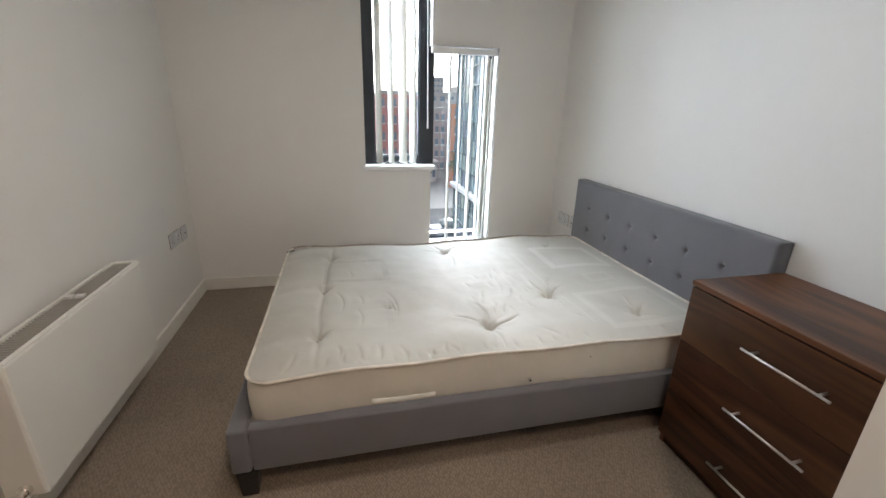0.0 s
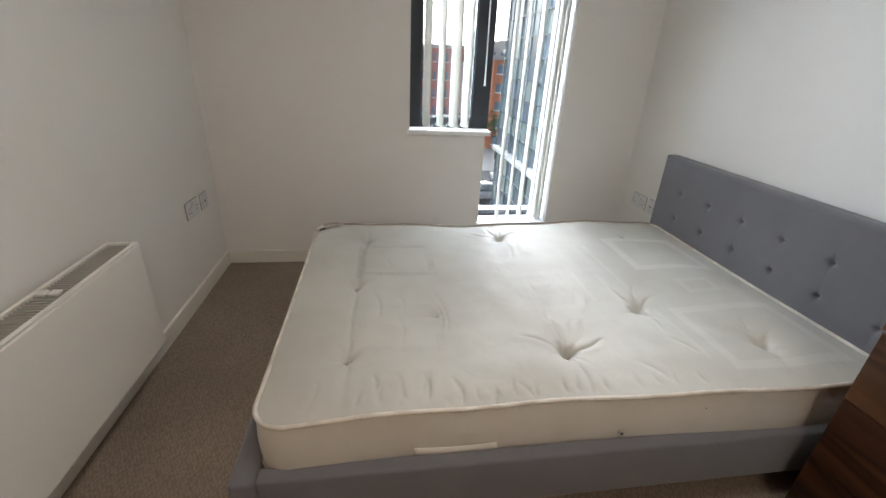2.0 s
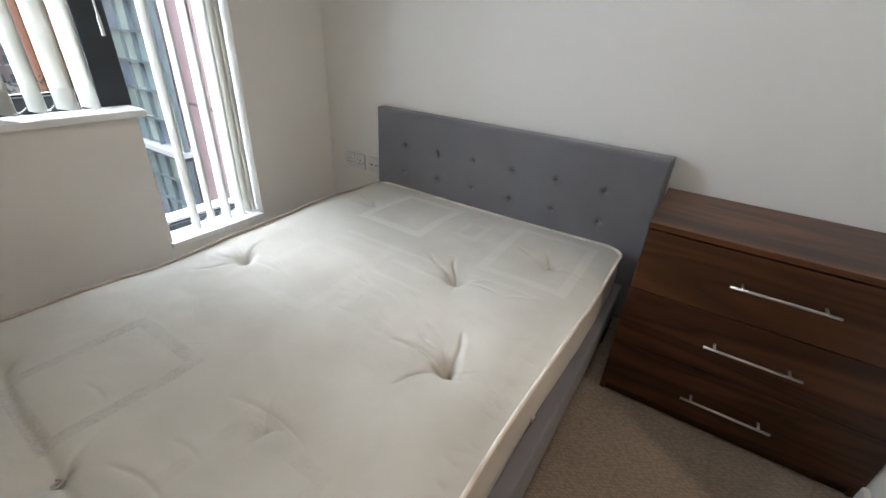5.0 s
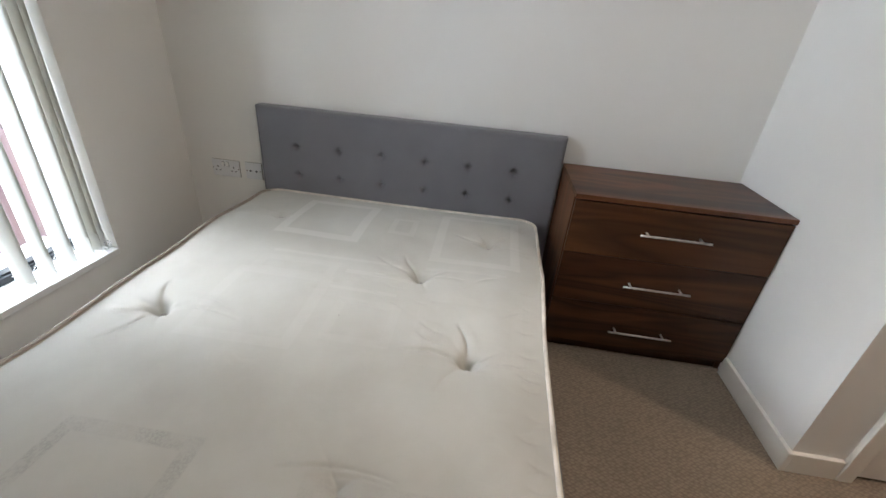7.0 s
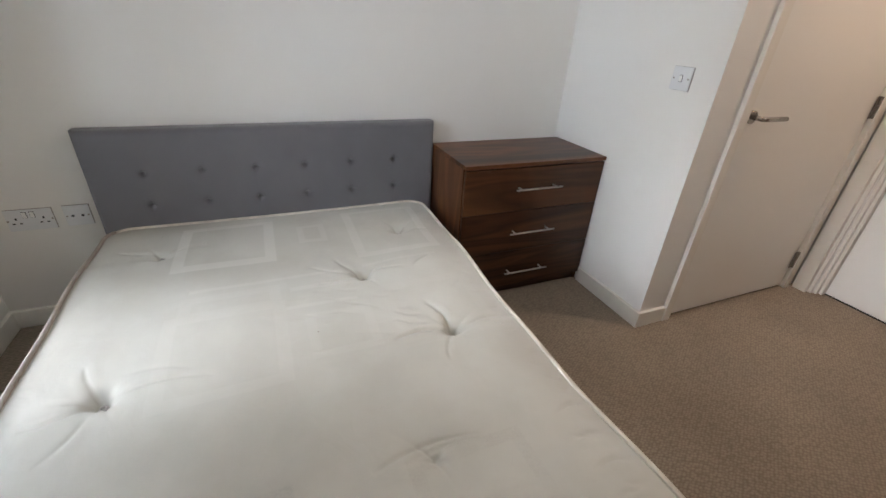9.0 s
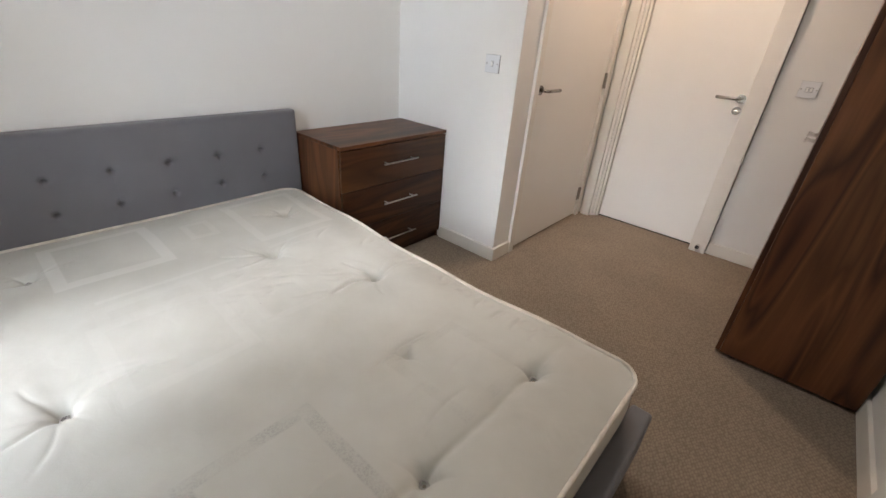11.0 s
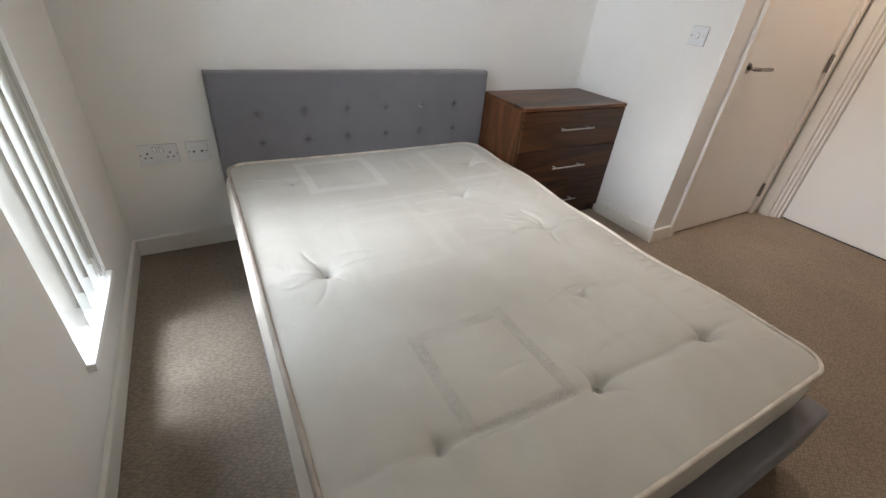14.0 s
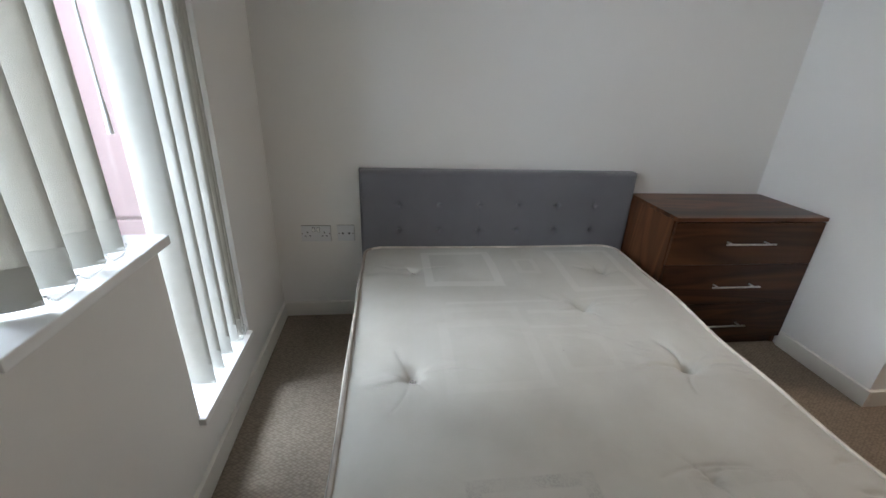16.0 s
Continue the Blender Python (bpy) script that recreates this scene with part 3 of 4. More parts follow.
# ---- sockets and switches ----
def plate(name, label, category, c, u, out, wdt, hgt, details, group=""):
    """c: centre on the wall; u: the way its width runs; out: into the room."""
    c, u, out = Vector(c), Vector(u), Vector(out)
    top = thing(name, c, label, category, group)

    def pbox(s0, s1, z0, z1, d0, d1, bevel=0.0):
        a = c + u * s0 + out * d0 + Vector((0, 0, z0))
        b3 = c + u * s1 + out * d1 + Vector((0, 0, z1))
        return bx(min(a.x, b3.x), max(a.x, b3.x), min(a.y, b3.y), max(a.y, b3.y), min(a.z, b3.z), max(a.z, b3.z), bevel=bevel)

    # The plate's shadow line on the wall, built as a slightly wider dark backing.
    part("plate_shadow_line", pbox(-wdt / 2 - 0.0006, wdt / 2 + 0.0006, -hgt / 2 - 0.0008, hgt / 2 + 0.0004, 0.0, 0.0025), HINGEM, top, "thin dark backing for the plate's shadow line")
    part("faceplate", pbox(-wdt / 2, wdt / 2, -hgt / 2, hgt / 2, 0.0027, 0.0090, 0.0022), PLATE, top)
    for kind, s, z in details:
        if kind == "rocker":
            part("rocker_gap", pbox(s - 0.0075, s + 0.0075, z - 0.0125, z + 0.0125, 0.0085, 0.0094), DARK, top, "dark joint round the rocker")
            part("rocker", pbox(s - 0.006, s + 0.006, z - 0.011, z + 0.011, 0.0085, 0.013, 0.0015), PLAST, top, "white rocker switch")
        if kind == "screw":
            sb = bmesh.new()
            rod(sb, c + u * s + out * 0.0085 + Vector((0, 0, z)), c + u * s + out * 0.0098 + Vector((0, 0, z)), 0.0036, seg=10)
            part("screw", sb, HINGEM, top)
        if kind == "holes":
            hb = bmesh.new()
            for ds2, dz, w2, h2 in ((0, 0.011, 0.003, 0.0045), (-0.011, -0.008, 0.0042, 0.0026), (0.011, -0.008, 0.0042, 0.0026)):
                a = pbox(s + ds2 - w2, s + ds2 + w2, z + dz - h2, z + dz + h2, 0.0088, 0.0096)
                me = bpy.data.meshes.new("t")
                a.to_mesh(me)
                a.free()
                hb.from_mesh(me)
                bpy.data.meshes.remove(me)
            part("pin_holes", hb, DARK, top, "three dark pin slots")
        if kind == "port":
            pb = bmesh.new()
            rod(pb, c + u * s + out * 0.0085 + Vector((0, 0, z)), c + u * s + out * 0.012 + Vector((0, 0, z)), 0.005, seg=12)
            part("outlet", pb, DARK, top, "dark round outlet")
        if kind == "bar":
            part("flap", pbox(s - 0.012, s + 0.012, z - 0.004, z + 0.004, 0.0088, 0.0105), PLAST, top)
    return top


DBL = [("holes", -0.042, -0.004), ("holes", 0.042, -0.004), ("rocker", -0.012, 0.022), ("rocker", 0.012, 0.022), ("screw", -0.068, 0.0), ("screw", 0.068, 0.0)]
plate("double_socket", "white plastic double wall socket beside the headboard", "wall socket", (XE, 2.996, 0.484), (0, 1, 0), (-1, 0, 0), 0.146, 0.086, DBL)
plate("outlet_plate", "white plastic aerial and telephone plate beside the headboard", "wall socket", (XE, 2.846, 0.486), (0, 1, 0), (-1, 0, 0), 0.086, 0.086, [("port", -0.016, 0), ("port", 0.016, 0), ("screw", -0.035, 0), ("screw", 0.035, 0)])
plate("double_socket", "white plastic double wall socket near the window corner", "wall socket", (XW, 2.850, 0.486), (0, 1, 0), (1, 0, 0), 0.146, 0.086, DBL)
plate("outlet_plate", "white plastic single outlet plate near the window corner", "wall socket", (XW, 3.000, 0.480), (0, 1, 0), (1, 0, 0), 0.086, 0.086, [("port", 0.0, 0), ("screw", -0.035, 0), ("screw", 0.035, 0)])
plate("fused_spur", "white plastic fused switch plate above the chest of drawers", "wall switch", (1.203, COLY, 1.106), (1, 0, 0), (0, 1, 0), 0.086, 0.086, [("rocker", 0.0, 0.0), ("screw", -0.033, 0), ("screw", 0.033, 0)])
plate("light_switch", "white plastic light switch plate beside the entrance door", "wall switch", (-0.056, YS, 1.09), (1, 0, 0), (0, 1, 0), 0.086, 0.086, [("rocker", 0.008, 0.0), ("rocker", -0.01, 0.0), ("screw", -0.035, 0), ("screw", 0.035, 0)])


# ---- radiator ----
def radiator():
    x0, x1, y0, y1, z0, z1 = -0.672, -0.568, 1.336, 2.112, 0.195, 0.620
    top = thing("radiator", (x0, (y0 + y1) / 2, z0), "white double-panel convector radiator hung low on the wall", "radiator")
    part("front_panel", bx(x1 - 0.016, x1, y0 + 0.004, y1 - 0.004, z0, z1 - 0.006, bevel=0.005), RADW, top)
    part("back_panel", bx(x0, x0 + 0.012, y0 + 0.004, y1 - 0.004, z0, z1 - 0.006, bevel=0.004), RADW, top)
    for a, b4 in ((y0, y0 + 0.012), (y1 - 0.012, y1)):
        part("side_panel", bx(x0 + 0.002, x1 - 0.004, a, b4, z0 + 0.003, z1, bevel=0.004), RADW, top)
    for a, b4 in ((x0 + 0.002, x0 + 0.014), (x1 - 0.016, x1 - 0.003)):
        part("top_rail", bx(a, b4, y0 + 0.013, y1 - 0.013, z1 - 0.005, z1 + 0.0015, bevel=0.001), RADW, top)
    fins = bmesh.new()
    y = y0 + 0.02
    while y < y1 - 0.018:
        box(fins, x0 + 0.015, x1 - 0.017, y, y + 0.0030, z1 - 0.016, z1 - 0.0045)
        y += 0.0135
    part("grille", fins, GRILL, top, "row of white grille bars, greyed by painted-in shade", kind="stuff")
    # dark block filling the casing in place of its inner shade
    part("inside", bx(x0 + 0.013, x1 - 0.017, y0 + 0.013, y1 - 0.013, z0 + 0.02, z1 - 0.03), RADD, top, "dark block for the shaded convector space")
    for x in (x0 + 0.032, x1 - 0.040):
        part("grille_clip", bx(x - 0.012, x + 0.012, 1.748, 1.772, z1 - 0.003, z1 + 0.006, bevel=0.0015), PLAST, top, "white plastic clip")
    pl = bmesh.new()
    c = Vector((x0 + 0.048, y0, z1 - 0.035))
    rod(pl, c, c + Vector((0, -0.005, 0)), 0.0205, seg=24)
    pr = part("blanking_plug", pl, CHROME, top, "chrome blanking plug")
    p2 = bmesh.new()
    rod(p2, c + Vector((0, -0.005, 0)), c + Vector((0, -0.007, 0)), 0.009, seg=14)
    part("plug_socket", p2, DARK, pr, "dark key socket")
    vb = bmesh.new()
    v = Vector((x0 + 0.058, y0, z0 + 0.030))
    rod(vb, v, v + Vector((0, -0.014, 0)), 0.018, 0.017, seg=6)
    rod(vb, v + Vector((0, -0.012, 0)), v + Vector((0, -0.052, -0.004)), 0.0125, seg=16)
    rod(vb, v + Vector((0, -0.030, -0.002)), v + Vector((0, -0.040, -0.003)), 0.0165, seg=6)
    ball(vb, v + Vector((0, -0.052, -0.004)), 0.0165, 14)
    rod(vb, v + Vector((0, -0.052, -0.004)), v + Vector((0, -0.052, -0.040)), 0.0135, 0.0165, seg=16)
    rod(vb, v + Vector((0, -0.052, -0.040)), v + Vector((0, -0.052, -0.056)), 0.0175, seg=6)
    rod(vb, v + Vector((0, -0.052, -0.056)), (v.x, v.y - 0.052, 0.0), 0.0075, seg=12)
    part("valve_body", vb, CHROME, top, "chrome lockshield valve and tail pipe")
    vc = bmesh.new()
    rod(vc, v + Vector((-0.012, -0.052, 0.0)), v + Vector((-0.046, -0.054, 0.012)), 0.0145, 0.0125, seg=18)
    part("valve_cap", vc, PLAST, top, "white plastic valve cap")
    part("bracket", bx(XW, x0, 1.50, 1.53, 0.25, 0.56), RADW, top)
    part("bracket", bx(XW, x0, 1.92, 1.95, 0.25, 0.56), RADW, top)


radiator()


# ---- bed ----
BX0, BX1, BY0, BY1 = -0.112, 1.846, 1.386, 2.768
RAILZ0, RAILZ1 = 0.103, 0.276


def bed_base():
    top = thing("bed_frame", ((BX0 + BX1) / 2, (BY0 + BY1) / 2, 0), "low bed frame upholstered in plain grey cloth with black legs", "bed")
    part("foot_rail", bx(BX0, -0.048, BY0, BY1, RAILZ0, RAILZ1, bevel=0.012, seg=3), GREY, top, smooth=True)
    part("side_rail", bx(-0.045, BX1, BY0 + 0.002, BY0 + 0.050, RAILZ0 + 0.003, RAILZ1 + 0.002, bevel=0.010, seg=3), GREY, top, smooth=True)
    part("side_rail", bx(-0.045, BX1, BY1 - 0.050, BY1 - 0.002, RAILZ0 + 0.003, RAILZ1 + 0.002, bevel=0.010, seg=3), GREY, top, smooth=True)
    part("base_board", bx(-0.045, BX1, BY0 + 0.052, BY1 - 0.052, 0.20, 0.235), BLACKW, top, "dark slatted base")
    for x in (-0.066, 1.80):
        for y in (BY0 + 0.034, BY1 - 0.034):
            lg = bx(x - 0.034, x + 0.034, y - 0.034, y + 0.034, 0.0, RAILZ0 + 0.002, bevel=0.003)
            for v in lg.verts:
                k = 1 - 0.25 * (1 - v.co.z / RAILZ0)
                v.co.x, v.co.y = x + (v.co.x - x) * k, y + (v.co.y - y) * k
            part("leg", lg, BLACKW, top, "black tapered block leg")
    # headboard: a padded panel with two rows of pulled-in tufts
    y0, y1, z0, z1, xf, xb = 1.343, 2.765, 0.10, 0.828, BX1, XE - 0.003
    ny, nz = 360, 184
    cols = [1.552 + (2.575 - 1.552) * k / 5 for k in range(6)]
    pts = [(c, 0.657) for c in cols] + [(c, 0.522) for c in cols] + [(c, 0.387) for c in cols]
    bm = bmesh.new()
    grid = []
    for i in range(nz + 1):
        row = []
        for j in range(ny + 1):
            y, z = y0 + (y1 - y0) * j / ny, z0 + (z1 - z0) * i / nz
            e = min(y - y0, y1 - y, z - z0, z1 - z)
            x = xf
            if e < 0.018:
                x += 0.018 - math.sqrt(max(0.0, 0.018 ** 2 - (0.018 - e) ** 2))
            d = 0.0
            for k, (py, pz) in enumerate(pts):
                dy, dz = y - py, z - pz
                r2 = dy * dy + dz * dz
                if r2 < 0.02:
                    d += 0.017 * math.exp(-r2 / (2 * 0.0060 ** 2)) + 0.0045 * math.exp(-r2 / (2 * 0.015 ** 2))
                    d += (0.0024 + 0.0016 * math.sin(k * 2.3)) * math.exp(-(dy / 0.0045) ** 2) * math.exp(-abs(dz) / 0.026)
                    d += (0.0020 + 0.001 * math.sin(k * 3.1)) * math.exp(-(dz / 0.004) ** 2) * math.exp(-abs(dy) / 0.03)
            d += 0.0012 * noise.noise(Vector((y * 9, z * 9, 0.3)))
            row.append(bm.verts.new((min(x + d, xb - 0.01), y, z)))
        grid.append(row)
    for i in range(nz):
        for j in range(ny):
            bm.faces.new((grid[i][j], grid[i][j + 1], grid[i + 1][j + 1], grid[i + 1][j]))
    ring_ = [grid[0][j] for j in range(ny + 1)] + [grid[i][ny] for i in range(1, nz + 1)] + [grid[nz][j] for j in range(ny - 1, -1, -1)] + [grid[i][0] for i in range(nz - 1, 0, -1)]
    backv = [bm.verts.new((xb, v.co.y, v.co.z)) for v in ring_]
    m_ = len(ring_)
    for k in range(m_):
        bm.faces.new((ring_[k], backv[k], backv[(k + 1) % m_], ring_[(k + 1) % m_]))
    bm.faces.new(backv)
    bmesh.ops.recalc_face_normals(bm, faces=bm.faces[:])
    hb = part("headboard", bm, GREY, top, "grey upholstered headboard with pulled-in tufts", smooth=True)
    for py, pz in pts[:12]:
        bb = bmesh.new()
        ball(bb, (xf + 0.0245, py, pz), 0.0055, 10)
        part("button", bb, GREY, hb, smooth=True)
    for y in (y0 + 0.12, y1 - 0.12):
        part("headboard_leg", bx(xb - 0.03, xb - 0.005, y - 0.03, y + 0.03, 0.0, 0.12), BLACKW, top)
    return top


bed_base()

MX0, MX1, MY0, MY1, MZ0 = -0.050, 1.842, 1.418, 2.744, 0.236
MR = 0.085
TUFTS = [(0.164, 1.661, 0.406), (0.854, 1.650, 0.370), (1.533, 1.620, 0.390), (0.171, 2.087, 0.418), (0.460, 1.865, 0.426), (1.223, 1.850, 0.378),
         (0.193, 2.510, 0.430), (0.871, 2.548, 0.388), (1.529, 2.514, 0.412)]
CREASES = [(0.245, 1.566, 0.250, 1.510, 0.006), (0.313, 1.563, 0.318, 1.475, 0.008), (0.389, 1.562, 0.390, 1.475, 0.009), (0.468, 1.544, 0.482, 1.455, 0.008),
           (0.56, 1.50, 0.57, 1.45, 0.004), (0.65, 1.51, 0.68, 1.45, 0.004), (0.237, 2.03, 0.259, 1.847, 0.006), (0.336, 1.985, 0.343, 1.897, 0.0035),
           (0.468, 1.995, 0.483, 1.760, 0.0065), (0.403, 1.574, 0.380, 1.50, 0.004), (0.325, 1.848, 0.330, 1.70, 0.003), (0.296, 2.30, 0.300, 2.20, 0.003),
           (0.852, 1.835, 0.856, 1.668, 0.013), (0.99, 1.690, 0.866, 1.652, 0.012), (0.843, 1.64, 0.845, 1.440, 0.006), (0.90, 1.72, 0.93, 1.80, 0.007),
           (0.945, 1.73, 0.975, 1.80, 0.006), (0.872, 2.53, 0.868, 2.31, 0.005), (0.93, 2.51, 0.905, 2.36, 0.003), (0.463, 1.93, 0.472, 1.764, 0.005),
           (0.486, 1.52, 0.480, 1.47, 0.005), (0.386, 1.53, 0.385, 1.48, 0.004), (1.235, 1.87, 1.30, 2.02, 0.006), (1.215, 1.87, 1.18, 2.00, 0.006),
           (1.245, 1.865, 1.34, 1.93, 0.005), (1.223, 1.84, 1.220, 1.70, 0.004), (1.02, 2.02, 0.99, 1.90, 0.004), (1.06, 1.96, 1.00, 1.84, 0.004),
           (1.54, 1.64, 1.56, 1.76, 0.006), (1.52, 1.60, 1.50, 1.48, 0.004), (1.56, 2.53, 1.60, 2.66, 0.006), (1.54, 2.49, 1.56, 2.36, 0.004),
           (0.10, 1.55, 0.07, 1.46, 0.003), (0.86, 2.57, 0.83, 2.68, 0.007), (0.83, 2.56, 0.72, 2.62, 0.004), (0.90, 2.56, 0.98, 2.60, 0.005),
           (1.21, 1.66, 1.26, 1.58, 0.003), (1.05, 1.56, 1.10, 1.48, 0.003), (0.72, 1.72, 0.82, 1.67, 0.005)]

rc = random.Random(11)
# small slack wrinkles: along the near edge, across the worn middle and round the foot
for _ in range(26):
    x, ln, q = rc.uniform(0.2, 1.75), rc.uniform(0.02, 0.05), rc.uniform(0.002, 0.0045)
    CREASES.append((x, 1.455 + rc.uniform(0, 0.02), x + rc.uniform(-0.012, 0.012), 1.475 + ln, q))
for _ in range(26):
    x, y, ln = rc.uniform(0.86, 1.16), rc.uniform(1.72, 2.12), rc.uniform(0.03, 0.09)
    CREASES.append((x, y, x + rc.uniform(-0.02, 0.02), y + ln, rc.uniform(0.0015, 0.003)))

# soft hollows between tufts: from, to, depth, width
VALLEYS = [(0.164, 1.661, 0.171, 2.087, 0.007, 0.030), (0.171, 2.087, 0.193, 2.510, 0.007, 0.030), (0.193, 2.51, 0.20, 2.70, 0.005, 0.03),
           (-0.03, 1.655, 0.164, 1.661, 0.004, 0.035), (-0.03, 2.09, 0.171, 2.087, 0.005, 0.035), (-0.03, 2.50, 0.193, 2.510, 0.004, 0.035),
           (0.854, 1.650, 1.223, 1.850, 0.003, 0.05), (1.223, 1.850, 1.533, 1.620, 0.003, 0.05), (0.854, 1.45, 0.854, 1.65, 0.004, 0.03),
           (1.533, 1.45, 1.533, 1.62, 0.004, 0.03), (0.871, 2.548, 0.871, 2.70, 0.005, 0.03), (1.529, 2.514, 1.535, 2.70, 0.005, 0.03)]
# the seam behind the padded foot panel
FOOT_SEAM = [(1.42, 0.156), (1.661, 0.164), (1.86, 0.158), (2.087, 0.171), (2.30, 0.172), (2.510, 0.193), (2.74, 0.20)]


def edge_z(x, y):
    """Height of the piped edge: it sags and lifts along the sides."""
    u = (x - MX0) / (MX1 - MX0)
    v = (y - MY0) / (MY1 - MY0)
    z = 0.422 + 0.010 * u * u + 0.006 * math.sin(5.0 * x + 1.0) * (0.4 + v) + 0.004 * math.sin(13 * x + 3 * y)
    return z


def top_zs(X, Y, E):
    """Heights of the tufted top: padding, tufts, creases. E: the distance from the edge."""
    Z = np.array([edge_z(x, y) for x, y in zip(X, Y)])
    K = np.clip(E / 0.16, 0, 1)
    Z += 0.016 * np.sin(K * math.pi / 2)
    Z += np.array([0.005 * noise.noise(Vector((x * 2.6, y * 2.6, 1.7))) + 0.0020 * noise.noise(Vector((x * 11, y * 11, 4.1))) for x, y in zip(X, Y)]) * K
    seam = np.interp(Y, [p[0] for p in FOOT_SEAM], [p[1] for p in FOOT_SEAM])
    off = X - seam
    Z += 0.007 * K * (0.5 - 0.5 * np.tanh(off / 0.009)) - 0.005 * K * np.exp(-((off - 0.008) / 0.010) ** 2)
    for tx, ty, tz in TUFTS:
        R, A = np.hypot(X - tx, Y - ty), np.arctan2(Y - ty, X - tx)
        rad = 0.024 * (1 + 0.18 * np.sin(3 * A + tx * 9) + 0.10 * np.sin(5 * A + ty * 7))
        depth = max(0.02, 0.448 - tz)
        Z -= depth * (0.42 * np.exp(-(R / rad) ** 2) + 0.30 * np.exp(-R / 0.055) + 0.35 * np.exp(-(R / 0.010) ** 2))
        for kf in range(4):
            af = math.pi / 2 * kf + 0.45 * math.sin(kf * 2.3 + tx * 17) + 0.25
            al, pe = (X - tx) * math.cos(af) + (Y - ty) * math.sin(af), -(X - tx) * math.sin(af) + (Y - ty) * math.cos(af)
            ln = 0.035 + 0.035 * abs(math.sin(kf * 1.9 + ty * 11))
            Z -= 0.0075 * min(1.0, depth / 0.055) * np.clip(al / 0.012, 0, 1) * np.exp(-(al / ln) ** 2) * np.exp(-(pe / (0.0035 + 0.045 * np.abs(al))) ** 2)
    for ax, ay, bx_, by_, q, wv in VALLEYS:
        dx, dy = bx_ - ax, by_ - ay
        T = np.clip(((X - ax) * dx + (Y - ay) * dy) / (dx * dx + dy * dy), 0, 1)
        D = np.hypot(X - ax - T * dx, Y - ay - T * dy)
        Z -= q * (0.55 + 0.45 * np.abs(np.cos(math.pi * T))) * np.exp(-(D / wv) ** 2)
    for ax, ay, bx_, by_, q in CREASES:
        dx, dy = bx_ - ax, by_ - ay
        T = np.clip(((X - ax) * dx + (Y - ay) * dy) / (dx * dx + dy * dy), 0, 1)
        bend = 0.08 * np.sin(math.pi * T) * math.hypot(dx, dy)
        D = np.hypot(X - ax - T * dx + bend * dy / math.hypot(dx, dy), Y - ay - T * dy - bend * dx / math.hypot(dx, dy))
        F = 0.25 + 0.75 * np.sin(math.pi * T)
        Z -= 0.62 * q * F * (1.25 * np.exp(-(D / 0.0048) ** 2) - 0.32 * np.exp(-((D - 0.020) / 0.013) ** 2))
    return Z


def top_z(x, y, e):
    return float(top_zs(np.array([x]), np.array([y]), np.array([e]))[0])


def outline(n):
    """Rounded rectangle, counterclockwise, slightly wavy."""
    pts = []
    L1, L2, q = MX1 - MX0 - 2 * MR, MY1 - MY0 - 2 * MR, MR * math.pi / 2
    total = 2 * L1 + 2 * L2 + 4 * q
    for i in range(n):
        s = total * i / n
        for seg, (ln, ox, oy, a0) in enumerate(((L1, MX0 + MR, MY0, 0), (q, MX1 - MR, MY0 + MR, -90), (L2, MX1, MY0 + MR, 90), (q, MX1 - MR, MY1 - MR, 0), (L1, MX1 - MR, MY1, 180), (q, MX0 + MR, MY1 - MR, 90), (L2, MX0, MY1 - MR, 270), (q, MX0 + MR, MY0 + MR, 180))):
            if s <= ln:
                break
            s -= ln
        if seg % 2:
            a = radians(a0) + s / MR
            pts.append((ox + MR * math.cos(a), oy + MR * math.sin(a)))
        else:
            a = radians(a0)
            pts.append((ox + s * math.cos(a), oy + s * math.sin(a)))
    return [(x, y + (0.024 * math.sin(math.pi * min(1.0, max(0.0, (x + 0.02) / 1.35))) * max(0.0, 1 - (y - MY0) / 0.4))) for x, y in pts]


